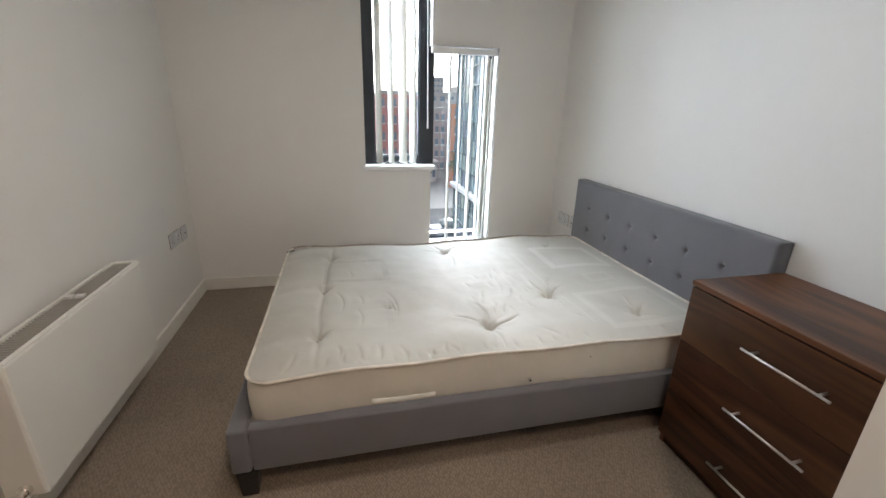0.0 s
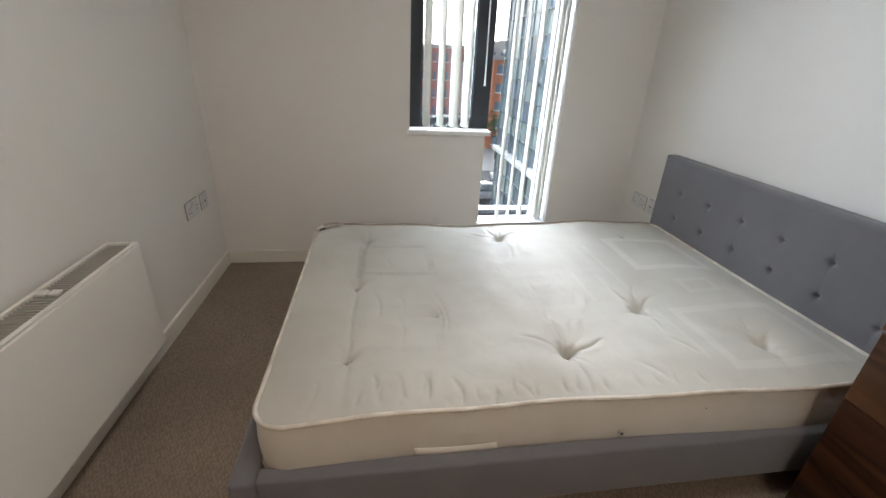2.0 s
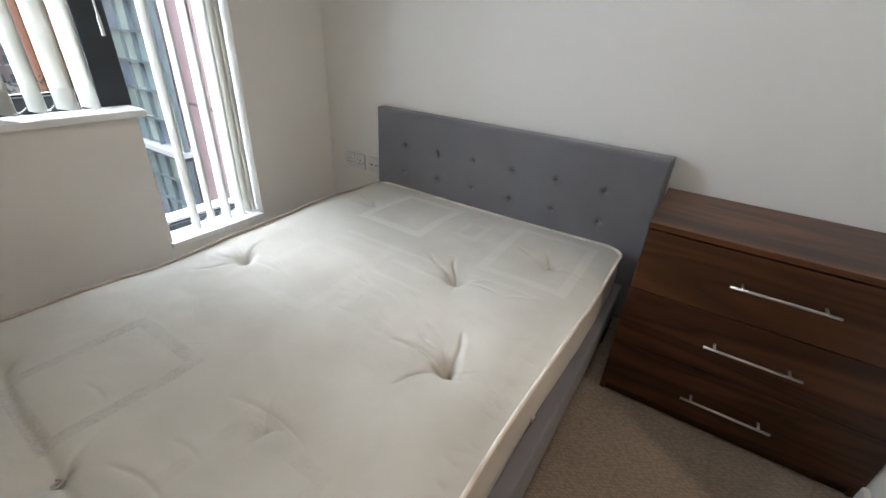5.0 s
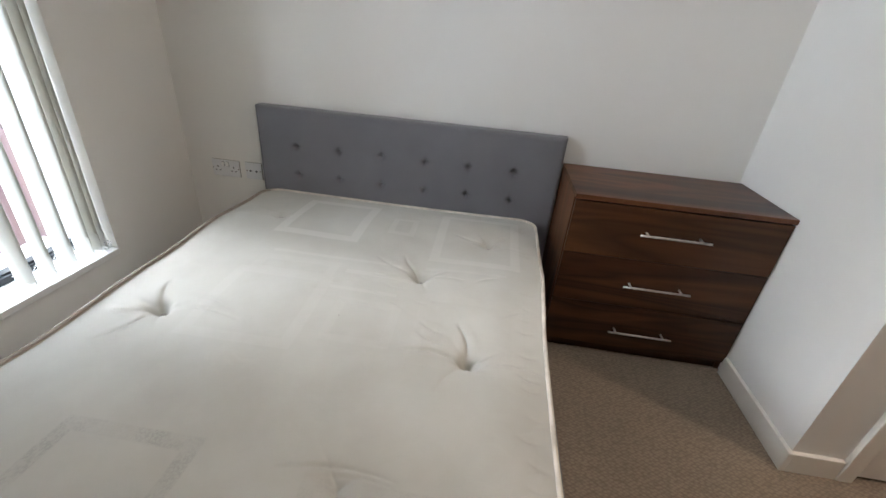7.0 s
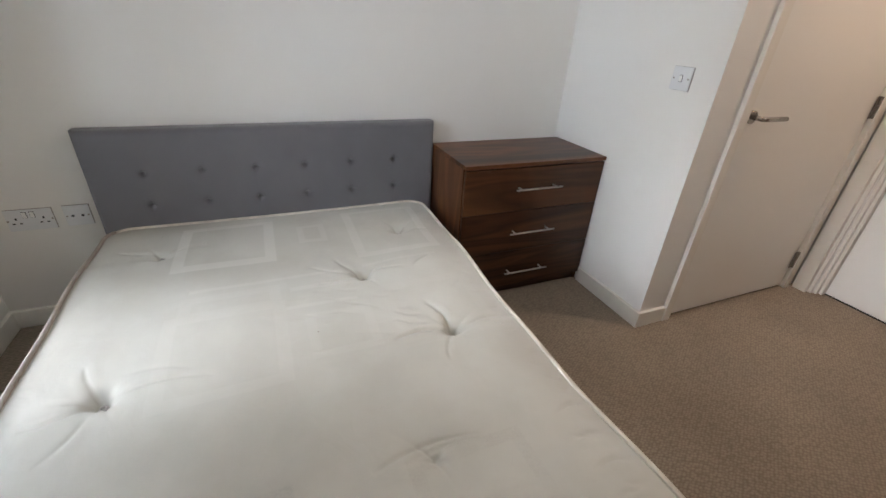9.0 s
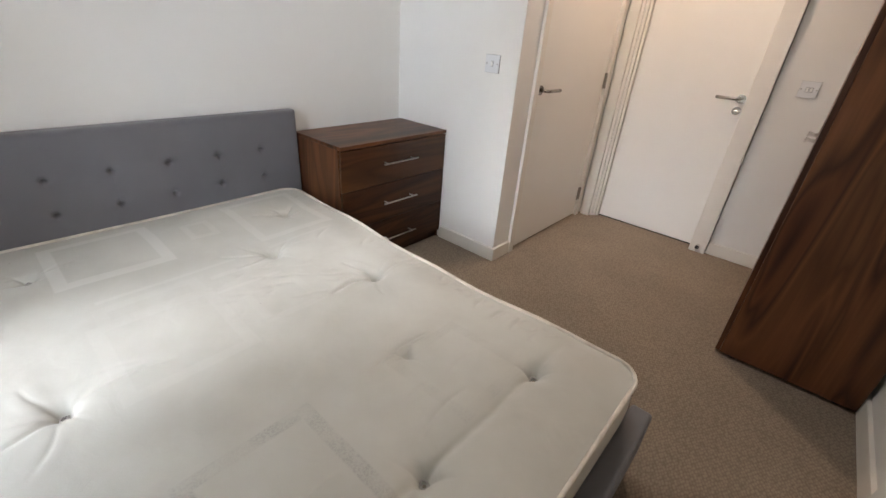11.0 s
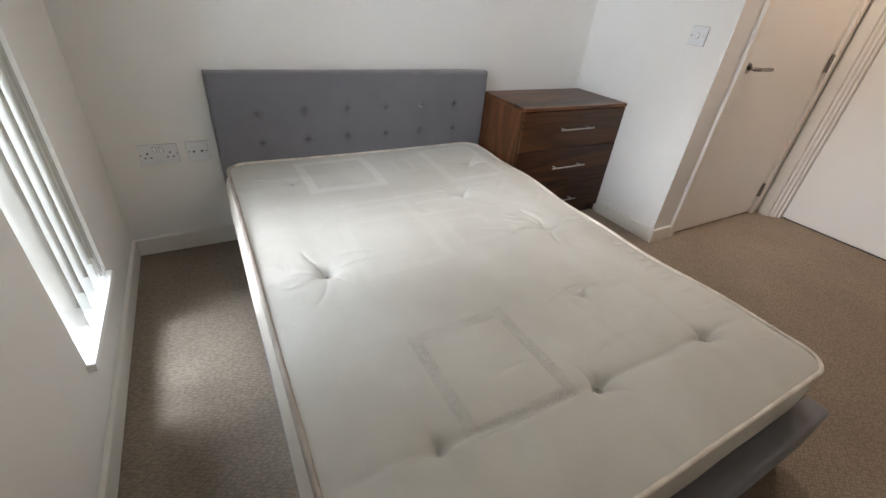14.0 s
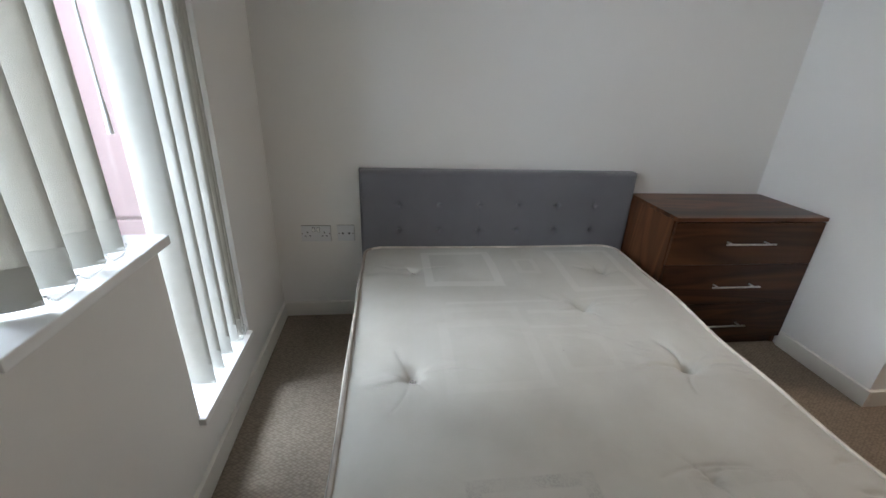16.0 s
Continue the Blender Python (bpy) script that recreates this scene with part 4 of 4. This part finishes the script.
def mattress():
    top = thing("mattress", ((MX0 + MX1) / 2, (MY0 + MY1) / 2, MZ0), "bare cream tufted double mattress, slightly soiled, on the grey bed frame", "mattress")
    n, rings_n = 1260, 185
    out = outline(n)
    cx, cy = (MX0 + MX1) / 2, (MY0 + MY1) / 2
    verts, faces = [], []
    half = (MY1 - MY0) / 2
    for r in range(rings_n + 1):
        k = r / rings_n
        s = 1 - k
        s = max(s, 0.0)
        for (x, y) in out:
            # shrink towards the long axis first, so that the rings keep even steps
            ax = max(MX0 + half, min(MX1 - half, x))
            px, py = ax + (x - ax) * s, cy + (y - cy) * s
            e = half * k
            verts.append((px, py, e))
    arr = np.array(verts)
    arr[:, 2] = top_zs(arr[:, 0], arr[:, 1], arr[:, 2])
    verts = arr.tolist()
    for r in range(rings_n):
        for i in range(n):
            a, b5 = r * n + i, r * n + (i + 1) % n
            faces.append((a, b5, b5 + n, a + n))
    me = bpy.data.meshes.new("top_panel")
    me.from_pydata(verts, [], faces)
    bm = bmesh.new()
    bm.from_mesh(me)
    bpy.data.meshes.remove(me)
    bmesh.ops.remove_doubles(bm, verts=bm.verts[:], dist=0.00005)
    part("top_panel", bm, TICK, top, "cream ticking with woven squares and deep tufts", smooth=True)
    # the border
    verts, faces = [], []
    steps = 12
    for j in range(steps + 1):
        v = j / steps
        for i, (x, y) in enumerate(out):
            nx, ny = x - max(MX0 + MR, min(MX1 - MR, x)), y - max(MY0 + MR, min(MY1 - MR, y))
            ln = math.hypot(nx, ny) or 1
            z = MZ0 + (edge_z(x, y) - MZ0) * v
            bulge = (0.010 + (0.022 if ny > 0.02 else 0.0)) * math.sin(math.pi * min(1.0, v * 1.02)) ** 0.7 - 0.006 + 0.003 * noise.noise(Vector((x * 6, y * 6, z * 9)))
            verts.append((x + nx / ln * bulge, y + ny / ln * bulge, z))
    for j in range(steps):
        for i in range(n):
            a, b5 = j * n + i, j * n + (i + 1) % n
            faces.append((a, b5, b5 + n, a + n))
    faces.append(tuple(range(n - 1, -1, -1)))
    me = bpy.data.meshes.new("border")
    me.from_pydata(verts, [], faces)
    bm = bmesh.new()
    bm.from_mesh(me)
    bpy.data.meshes.remove(me)
    part("border", bm, SIDE, top, "cream quilted mattress border", smooth=True)
    for nm, dz, m_, lab in (("piping", 0.003, PIPE, "cream piping along the top edge"),):
        pts = [(x, y, edge_z(x, y) + dz) for x, y in out]
        part(nm, sweep(bmesh.new(), pts, 0.0062, 8, closed=True), m_, top, lab, smooth=True)
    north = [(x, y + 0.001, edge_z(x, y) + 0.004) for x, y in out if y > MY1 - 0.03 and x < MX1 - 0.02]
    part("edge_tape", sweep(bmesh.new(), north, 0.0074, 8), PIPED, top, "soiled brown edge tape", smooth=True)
    low = [(x, y, MZ0 + 0.02) for x, y in out]
    part("lower_piping", sweep(bmesh.new(), low, 0.005, 6, closed=True), PIPE, top, "", smooth=True)
    for tx, ty, tz in TUFTS:
        if tz > 0.42:
            continue
        bb = bmesh.new()
        z = 0.3 * top_z(tx, ty, 0.3) + 0.7 * top_z(tx + 0.013, ty + 0.004, 0.3) + 0.005
        pts = [(tx + 0.011 * math.cos(a * 0.75 + tx * 5) * (1 - a * 0.02), ty + 0.008 * math.sin(a * 0.75 + tx * 5), z + 0.0010 * a) for a in range(10)]
        sweep(bb, pts, 0.0029, 6)
        part("tuft", bb, CORD, top, "knotted grey tuft cord", smooth=True)
        bc = bmesh.new()
        ball(bc, (tx, ty, z - 0.002), 0.0045, 8)
        part("tuft_knot", bc, PIPED, top, "dark soiled cord knot", smooth=True)
    for x, z in ((0.945, 0.300), (1.188, 0.372)):
        vb = bmesh.new()
        rod(vb, (x, MY0 + 0.006, z), (x, MY0 + 0.020, z), 0.0085, 0.0085, seg=16)
        v2 = part("vent", vb, STEEL, top, "small metal vent eyelet")
        v3 = bmesh.new()
        rod(v3, (x, MY0 + 0.005, z), (x, MY0 + 0.012, z), 0.0045, seg=10)
        part("vent_hole", v3, DARK, v2)
    hs = bmesh.new()
    nn = 16
    rows = []
    for i in range(nn + 1):
        u = i / nn
        x = 0.352 + 0.228 * u
        off = MY0 + 0.014 - 0.004 * math.sin(math.pi * u)
        z = 0.284 - 0.003 * u
        rows.append([hs.verts.new((x, off, z - 0.016)), hs.verts.new((x, off, z + 0.016)), hs.verts.new((x, off + 0.003, z + 0.0165)), hs.verts.new((x, off + 0.003, z - 0.0165))])
    for i in range(nn):
        for k in range(4):
            hs.faces.new((rows[i][k], rows[i][(k + 1) % 4], rows[i + 1][(k + 1) % 4], rows[i + 1][k]))
    hs.faces.new(rows[0])
    hs.faces.new(rows[-1])
    bmesh.ops.recalc_face_normals(hs, faces=hs.faces[:])
    part("handle_strap", hs, SIDE, top, "cream fabric carrying strap", smooth=True)
    # corner label at the window end of the foot
    lb = bmesh.new()
    rows = []
    for i in range(13):
        u = i / 12
        a = radians(92 + 86 * u)
        row = []
        for k in range(6):
            w_ = k / 5
            r = MR * (1.02 - 0.62 * w_ * math.sin(math.pi * u))
            x, y = MX0 + MR + r * math.cos(a) + 0.05 * (1 - u) * 1.6, MY1 - MR + r * math.sin(a) - 0.03 * u
            row.append(lb.verts.new((x, y, top_z(x, y, 0.02 + 0.05 * w_) + 0.0045 + 0.002 * math.sin(9 * u))))
        rows.append(row)
    for i in range(12):
        for k in range(5):
            lb.faces.new((rows[i][k], rows[i][k + 1], rows[i + 1][k + 1], rows[i + 1][k]))
    lo = part("corner_label", lb, LABEL, top, "worn printed label sewn over the corner", smooth=True)
    md = lo.modifiers.new("thick", "SOLIDIFY")
    md.thickness = 0.0012
    for k in range(4):
        x, y = MX0 + 0.020 + 0.006 * k, MY1 - 0.110 + 0.006 * k
        z = top_z(x, y, 0.03) + 0.008
        part("print_bar", bx(x - 0.002, x + 0.002, y - 0.012, y + 0.012, z, z + 0.001), DARK, lo)
    return top


mattress()


# ---- chest of drawers ----
def bar_handle(parent, c, along, out, length):
    """Slim bar on two posts."""
    c, along, out = Vector(c), Vector(along), Vector(out)
    hb = bmesh.new()
    rod(hb, c - along * length / 2 + out * 0.033, c + along * length / 2 + out * 0.033, 0.0042, seg=14)
    for s in (-1, 1):
        rod(hb, c + along * s * (length / 2 - 0.030), c + along * s * (length / 2 - 0.030) + out * 0.031, 0.0042, seg=10)
    h = part("handle", hb, STEEL, parent, "brushed steel bar handle")
    for p in h.data.polygons:
        p.use_smooth = len(p.vertices) == 4


def chest():
    x0, x1, y0, y1, z1 = 1.487, XE - 0.004, COLY + 0.0015, 1.336, 0.713
    top = thing("chest_of_drawers", ((x0 + x1) / 2, (y0 + y1) / 2, 0), "dark walnut chest of three drawers with steel handles beside the bed", "chest of drawers")
    xb = x1 - 0.016
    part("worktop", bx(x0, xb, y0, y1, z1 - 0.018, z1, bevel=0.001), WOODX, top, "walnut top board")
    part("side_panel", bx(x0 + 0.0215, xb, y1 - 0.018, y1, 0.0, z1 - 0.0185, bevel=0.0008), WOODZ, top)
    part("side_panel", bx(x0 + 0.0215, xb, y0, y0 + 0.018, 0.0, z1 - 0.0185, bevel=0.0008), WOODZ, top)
    part("back_panel", bx(xb - 0.008, xb - 0.001, y0 + 0.0185, y1 - 0.0185, 0.05, z1 - 0.019), BLACKW, top)
    part("carcass_inside", bx(x0 + 0.0215, xb - 0.009, y0 + 0.0185, y1 - 0.0185, 0.056, z1 - 0.024), BLACKW, top, "dark drawer boxes")
    part("plinth", bx(x0 + 0.030, x0 + 0.046, y0 + 0.0185, y1 - 0.0185, 0.0, 0.046), WOODY, top, "recessed walnut plinth")
    zs = [0.050, 0.259, 0.476, 0.690]
    for i, (za, zb) in enumerate(zip(zs[:-1], zs[1:])):
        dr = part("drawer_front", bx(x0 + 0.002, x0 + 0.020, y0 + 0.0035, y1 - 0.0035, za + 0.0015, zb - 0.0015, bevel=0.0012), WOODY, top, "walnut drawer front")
        bar_handle(dr, (x0 + 0.002, 0.957, (0.146, 0.370, 0.594)[i]), (0, 1, 0), (-1, 0, 0), 0.252)


chest()


# ---- wardrobe ----
def wardrobe():
    x0, x1, y0, y1, z1 = XW + SK + 0.004, -0.180, -0.32, 0.482, 1.86
    top = thing("wardrobe", ((x0 + x1) / 2, (y0 + y1) / 2, 0), "tall dark walnut wardrobe with two doors and steel handles", "wardrobe")
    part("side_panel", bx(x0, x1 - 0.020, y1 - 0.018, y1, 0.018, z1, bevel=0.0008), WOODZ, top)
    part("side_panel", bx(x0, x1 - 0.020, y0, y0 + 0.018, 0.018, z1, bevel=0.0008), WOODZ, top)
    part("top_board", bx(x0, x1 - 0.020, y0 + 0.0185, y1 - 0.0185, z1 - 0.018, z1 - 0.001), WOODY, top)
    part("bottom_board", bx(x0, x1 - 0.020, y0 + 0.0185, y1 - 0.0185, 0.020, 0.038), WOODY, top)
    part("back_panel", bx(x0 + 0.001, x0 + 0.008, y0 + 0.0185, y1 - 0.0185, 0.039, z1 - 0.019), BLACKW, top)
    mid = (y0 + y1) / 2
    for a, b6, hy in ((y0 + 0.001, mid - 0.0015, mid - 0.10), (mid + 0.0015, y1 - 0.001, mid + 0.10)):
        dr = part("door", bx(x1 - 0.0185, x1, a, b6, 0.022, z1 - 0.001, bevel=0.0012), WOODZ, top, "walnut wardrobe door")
        bar_handle(dr, (x1, hy, 0.945), (0, 1, 0), (1, 0, 0), 0.128)
    for x in (x0 + 0.06, x1 - 0.07):
        for y in (y0 + 0.04, y1 - 0.04):
            fb = bmesh.new()
            rod(fb, (x, y, 0.0), (x, y, 0.019), 0.022, 0.026, seg=16)
            part("foot", fb, BLACKW, top, "black plastic glide")


wardrobe()

# assumed flush ceiling light in the middle of the room, unseen, housing the fill
cl_ = thing("assumed_ceiling_light", (0.55, 1.25, H), "round white flush ceiling light, assumed out of view to carry the fill lamp", "ceiling light")
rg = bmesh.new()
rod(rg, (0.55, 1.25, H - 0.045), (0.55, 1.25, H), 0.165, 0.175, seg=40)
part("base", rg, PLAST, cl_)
# recessed downlight over the way in
dl = thing("ceiling_downlight", (0.62, -0.15, H), "small round white recessed downlight, lit", "ceiling light")
rg = bmesh.new()
rod(rg, (0.62, -0.15, H - 0.004), (0.62, -0.15, H), 0.048, seg=32)
part("trim_ring", rg, PLAST, dl)

# ---- outside ----
def grime(name, c, c2, rough=0.8, scale=0.6):
    return mat(name, c, rough, color2=c2, scale=scale, bump=0.2, bump_scale=20)


GZ = -9.0
ASPH = grime("asphalt", (0.075, 0.075, 0.08), (0.10, 0.10, 0.10))
PAVE = grime("pale_paving", (0.45, 0.44, 0.42), (0.38, 0.37, 0.35))
# Brick is paled: the haze of distance is put into its colour.
BRICK = grime("hazy_red_brick", (0.52, 0.25, 0.22), (0.44, 0.21, 0.19), scale=2)
PALEB = grime("pale_render", (0.50, 0.47, 0.44), (0.42, 0.40, 0.38))
PINKISH = grime("pinkish_render", (0.52, 0.42, 0.40), (0.45, 0.36, 0.35))
TERRA = grime("terracotta_cladding", (0.66, 0.26, 0.13), (0.58, 0.22, 0.11))
PINK = grime("pink_panel", (0.40, 0.26, 0.26), (0.36, 0.23, 0.235), scale=1.2)
WGL = mat("blue_green_glazing", (0.20, 0.30, 0.33), 0.2, color2=(0.34, 0.42, 0.42), scale=0.8, mix=0.3)
WGD = mat("dark_glazing", (0.13, 0.17, 0.19), 0.2, color2=(0.22, 0.26, 0.27), scale=1.0)
WGG = mat("greenish_pane", (0.34, 0.42, 0.38), 0.25, color2=(0.44, 0.50, 0.45), scale=1.5)
WGB = mat("blue_grey_pane", (0.17, 0.21, 0.27), 0.2, color2=(0.26, 0.31, 0.37), scale=1.5)
WHT = grime("white_metal", (0.75, 0.75, 0.75), (0.65, 0.65, 0.66))
LEAF = mat("foliage", (0.05, 0.10, 0.03), 0.8, color2=(0.09, 0.14, 0.05), scale=2)
BARK = mat("bark", (0.10, 0.07, 0.05), 0.9)

g = bmesh.new()
box(g, -900, 900, YN + 1.0, 1600, GZ - 0.3, GZ)
structure("ground", g, PAVE, "grey city ground")
structure("road", bx(-60, 60, 30, 42, GZ, GZ + 0.02), ASPH, "asphalt road")
structure("pavement_1", bx(-60, 60, 27.5, 30, GZ, GZ + 0.12), WHT, "pale pavement with a kerb")


def block(name, x0, x1, y0, y1, h, wall_m, nx, nz, label, group=""):
    """A building with window rows set into its front (towards the room)."""
    top = thing(name, ((x0 + x1) / 2, (y0 + y1) / 2, GZ), label, "building", group)
    part("wall", bx(x0, x1, y0, y1, GZ, GZ + h), wall_m, top)
    part("roof", bx(x0 - 0.3, x1 + 0.3, y0 - 0.3, y1 + 0.3, GZ + h, GZ + h + 0.5), PALEB, top)
    sx, sz = (x1 - x0) / nx, h / nz
    for i in range(nx):
        for k in range(nz):
            a, c = x0 + sx * (i + 0.25), GZ + sz * (k + 0.3)
            wn_ = part("window", bx(a, a + sx * 0.5, y0 - 0.12, y0 - 0.02, c, c + sz * 0.45), WGB, top)
            part("sill", bx(a - 0.1, a + sx * 0.5 + 0.1, y0 - 0.3, y0 - 0.005, c - 0.18, c - 0.02), WHT, top)
    return top


block("brick_apartment_building", 7.3, 16.0, 82, 96, 12.2, BRICK, 8, 4, "red brick apartment block with rows of windows across the road", "distant buildings")
block("apartment_building", 13.6, 19.5, 68, 80, 9.6, PINKISH, 6, 5, "pale pink apartment block in front of the brick one", "distant buildings")
block("low_building", 9.0, 13.0, 58, 64, 2.4, WHT, 5, 1, "low white flat-roofed building beside the road", "distant buildings")
block("glazed_building", 18.0, 27.0, 50, 64, 11.5, WGL, 7, 5, "blue glazed building across the road", "distant buildings")
block("terracotta_tower", 13.9, 15.9, 54, 56, 10.6, TERRA, 1, 5, "slim terracotta clad stair tower", "distant buildings")
block("office_building", 14, 46, 150, 170, 14.5, PALEB, 10, 4, "long pale office block on the skyline", "distant buildings")
block("office_building", 60, 90, 220, 240, 20, PALEB, 8, 6, "pale taller block on the skyline", "distant buildings")
block("tower_block", 50, 56, 240, 250, 25, PALEB, 3, 9, "slender pale tower in the haze", "distant buildings")
block("office_building", -60, 5, 140, 160, 11.5, PALEB, 14, 4, "long low pale building on the skyline", "distant buildings")
block("brick_apartment_building", -35, -4, 60, 75, 8.5, BRICK, 9, 3, "wide red brick block across the road", "distant buildings")


def wing():
    """The wing of the same building that stands out beside the window: pink panel, then glazed bays."""
    X = 3.0
    top = thing("neighbouring_wing", (X, 7.0, GZ), "projecting building wing with pink panels and blue-green glazed bays", "building")
    part("wall", bx(X + 0.05, X + 6, YN + WT + 0.05, 10.0, GZ, 14), PINK, top, "pink panel wall")
    for k in range(7):
        z = -8.8 + 3.0 * k
        part("panel", bx(X, X + 0.05, YN + WT + 0.1, 7.08, z, z + 2.97, bevel=0.006), PINK, top)
    for k in range(7):
        z0 = -9.6 + 3.0 * k + 0.05
        part("balcony_slab", bx(X - 0.22, X + 0.05, 7.14, 10.0, z0 + 0.02, z0 + 0.09), WHT, top, "white floor edge")
        nj, nr = (9, 8) if k in (2, 3, 4) else (5, 4)
        sy, sz = 2.82 / nj, 2.84 / nr
        for j in range(nj):
            ya = 7.16 + j * sy
            for r_ in range(nr):
                za = z0 + 0.12 + r_ * sz
                sink = 0.012 * ((j * 5 + r_ * 3) % 3)
                part("window_pane", bx(X - 0.10 + sink, X - 0.06, ya + 0.015, ya + sy - 0.02, za, za + sz - 0.02), (WGL, WGB, WGG, WGD, WGB, WGL, WGG)[(j * 5 + r_ * 3 + k * 2 + j * r_ * 2) % 7], top)
        fr = bmesh.new()
        for j in range(nj + 1):
            box(fr, X - 0.12, X - 0.06, 7.145 + j * sy, 7.17 + j * sy, z0 + 0.1, z0 + 2.96)
        for r_ in range(1, nr + 1):
            box(fr, X - 0.13, X - 0.055, 7.14, 9.98, z0 + 0.10 + r_ * sz, z0 + 0.12 + r_ * sz)
        part("glazing_bars", fr, WGD, top)


wing()


def car(x, y, m_, label):
    top = thing("car", (x, y, GZ + 0.02), label, "car", "parked cars")
    b_ = bx(x - 2.1, x + 2.1, y - 0.85, y + 0.85, GZ + 0.3, GZ + 0.85, bevel=0.15)
    part("body", b_, m_, top, smooth=True)
    c = bx(x - 1.2, x + 1.0, y - 0.75, y + 0.75, GZ + 0.85, GZ + 1.42, bevel=0.2)
    for v in c.verts:
        if v.co.z > GZ + 1.2:
            v.co.x = x + (v.co.x - x) * 0.75
    part("cabin", c, WGD, top, smooth=True)
    for dx in (-1.3, 1.3):
        for dy in (-0.85, 0.67):
            wb = bmesh.new()
            rod(wb, (x + dx, y + dy, GZ + 0.33), (x + dx, y + dy + 0.18, GZ + 0.33), 0.31, seg=18)
            part("wheel", wb, BLACKW, top)


CARW, CARG = mat("white_car_paint", (0.7, 0.7, 0.7), 0.3, coat=0.5), mat("silver_car_paint", (0.35, 0.36, 0.38), 0.3, coat=0.5)
car(12.5, 37.5, CARW, "white hatchback parked on the road below")
car(9.0, 32.5, CARG, "silver hatchback parked on the road below")


def tree(x, y, h, seed):
    rr = random.Random(seed)
    top = thing("tree", (x, y, GZ), "small leafy street tree beside the road", "tree", "street trees")
    tb = bmesh.new()
    rod(tb, (x, y, GZ), (x, y, GZ + h * 0.5), 0.16, 0.09, seg=8)
    for k in range(5):
        a = k * 1.26
        rod(tb, (x, y, GZ + h * 0.4), (x + math.cos(a) * h * 0.2, y + math.sin(a) * h * 0.2, GZ + h * 0.75), 0.06, 0.02, seg=6)
    part("trunk", tb, BARK, top)
    cb = bmesh.new()
    for k in range(900):
        u, a = rr.random() ** 0.4, rr.uniform(0, 6.28)
        t = math.acos(rr.uniform(-1, 1))
        lump = 1 + 0.25 * math.sin(3 * a) * math.sin(2 * t)
        p = Vector((x + u * lump * h * 0.3 * math.sin(t) * math.cos(a), y + u * lump * h * 0.3 * math.sin(t) * math.sin(a), GZ + h * 0.72 + u * lump * h * 0.26 * math.cos(t)))
        s = rr.uniform(0.06, 0.14)
        n = Vector((rr.uniform(-1, 1), rr.uniform(-1, 1), rr.uniform(-1, 1))).normalized()
        q = n.orthogonal().normalized()
        w_ = n.cross(q)
        cb.faces.new([cb.verts.new(p + q * s), cb.verts.new(p + w_ * s * 0.6), cb.verts.new(p - q * s), cb.verts.new(p - w_ * s * 0.6)])
    part("crown", cb, LEAF, top, "loose green crown", kind="stuff")


tree(13.5, 48, 5.5, 1)
tree(9.5, 50, 5.0, 2)
tree(17.5, 62, 6.0, 3)
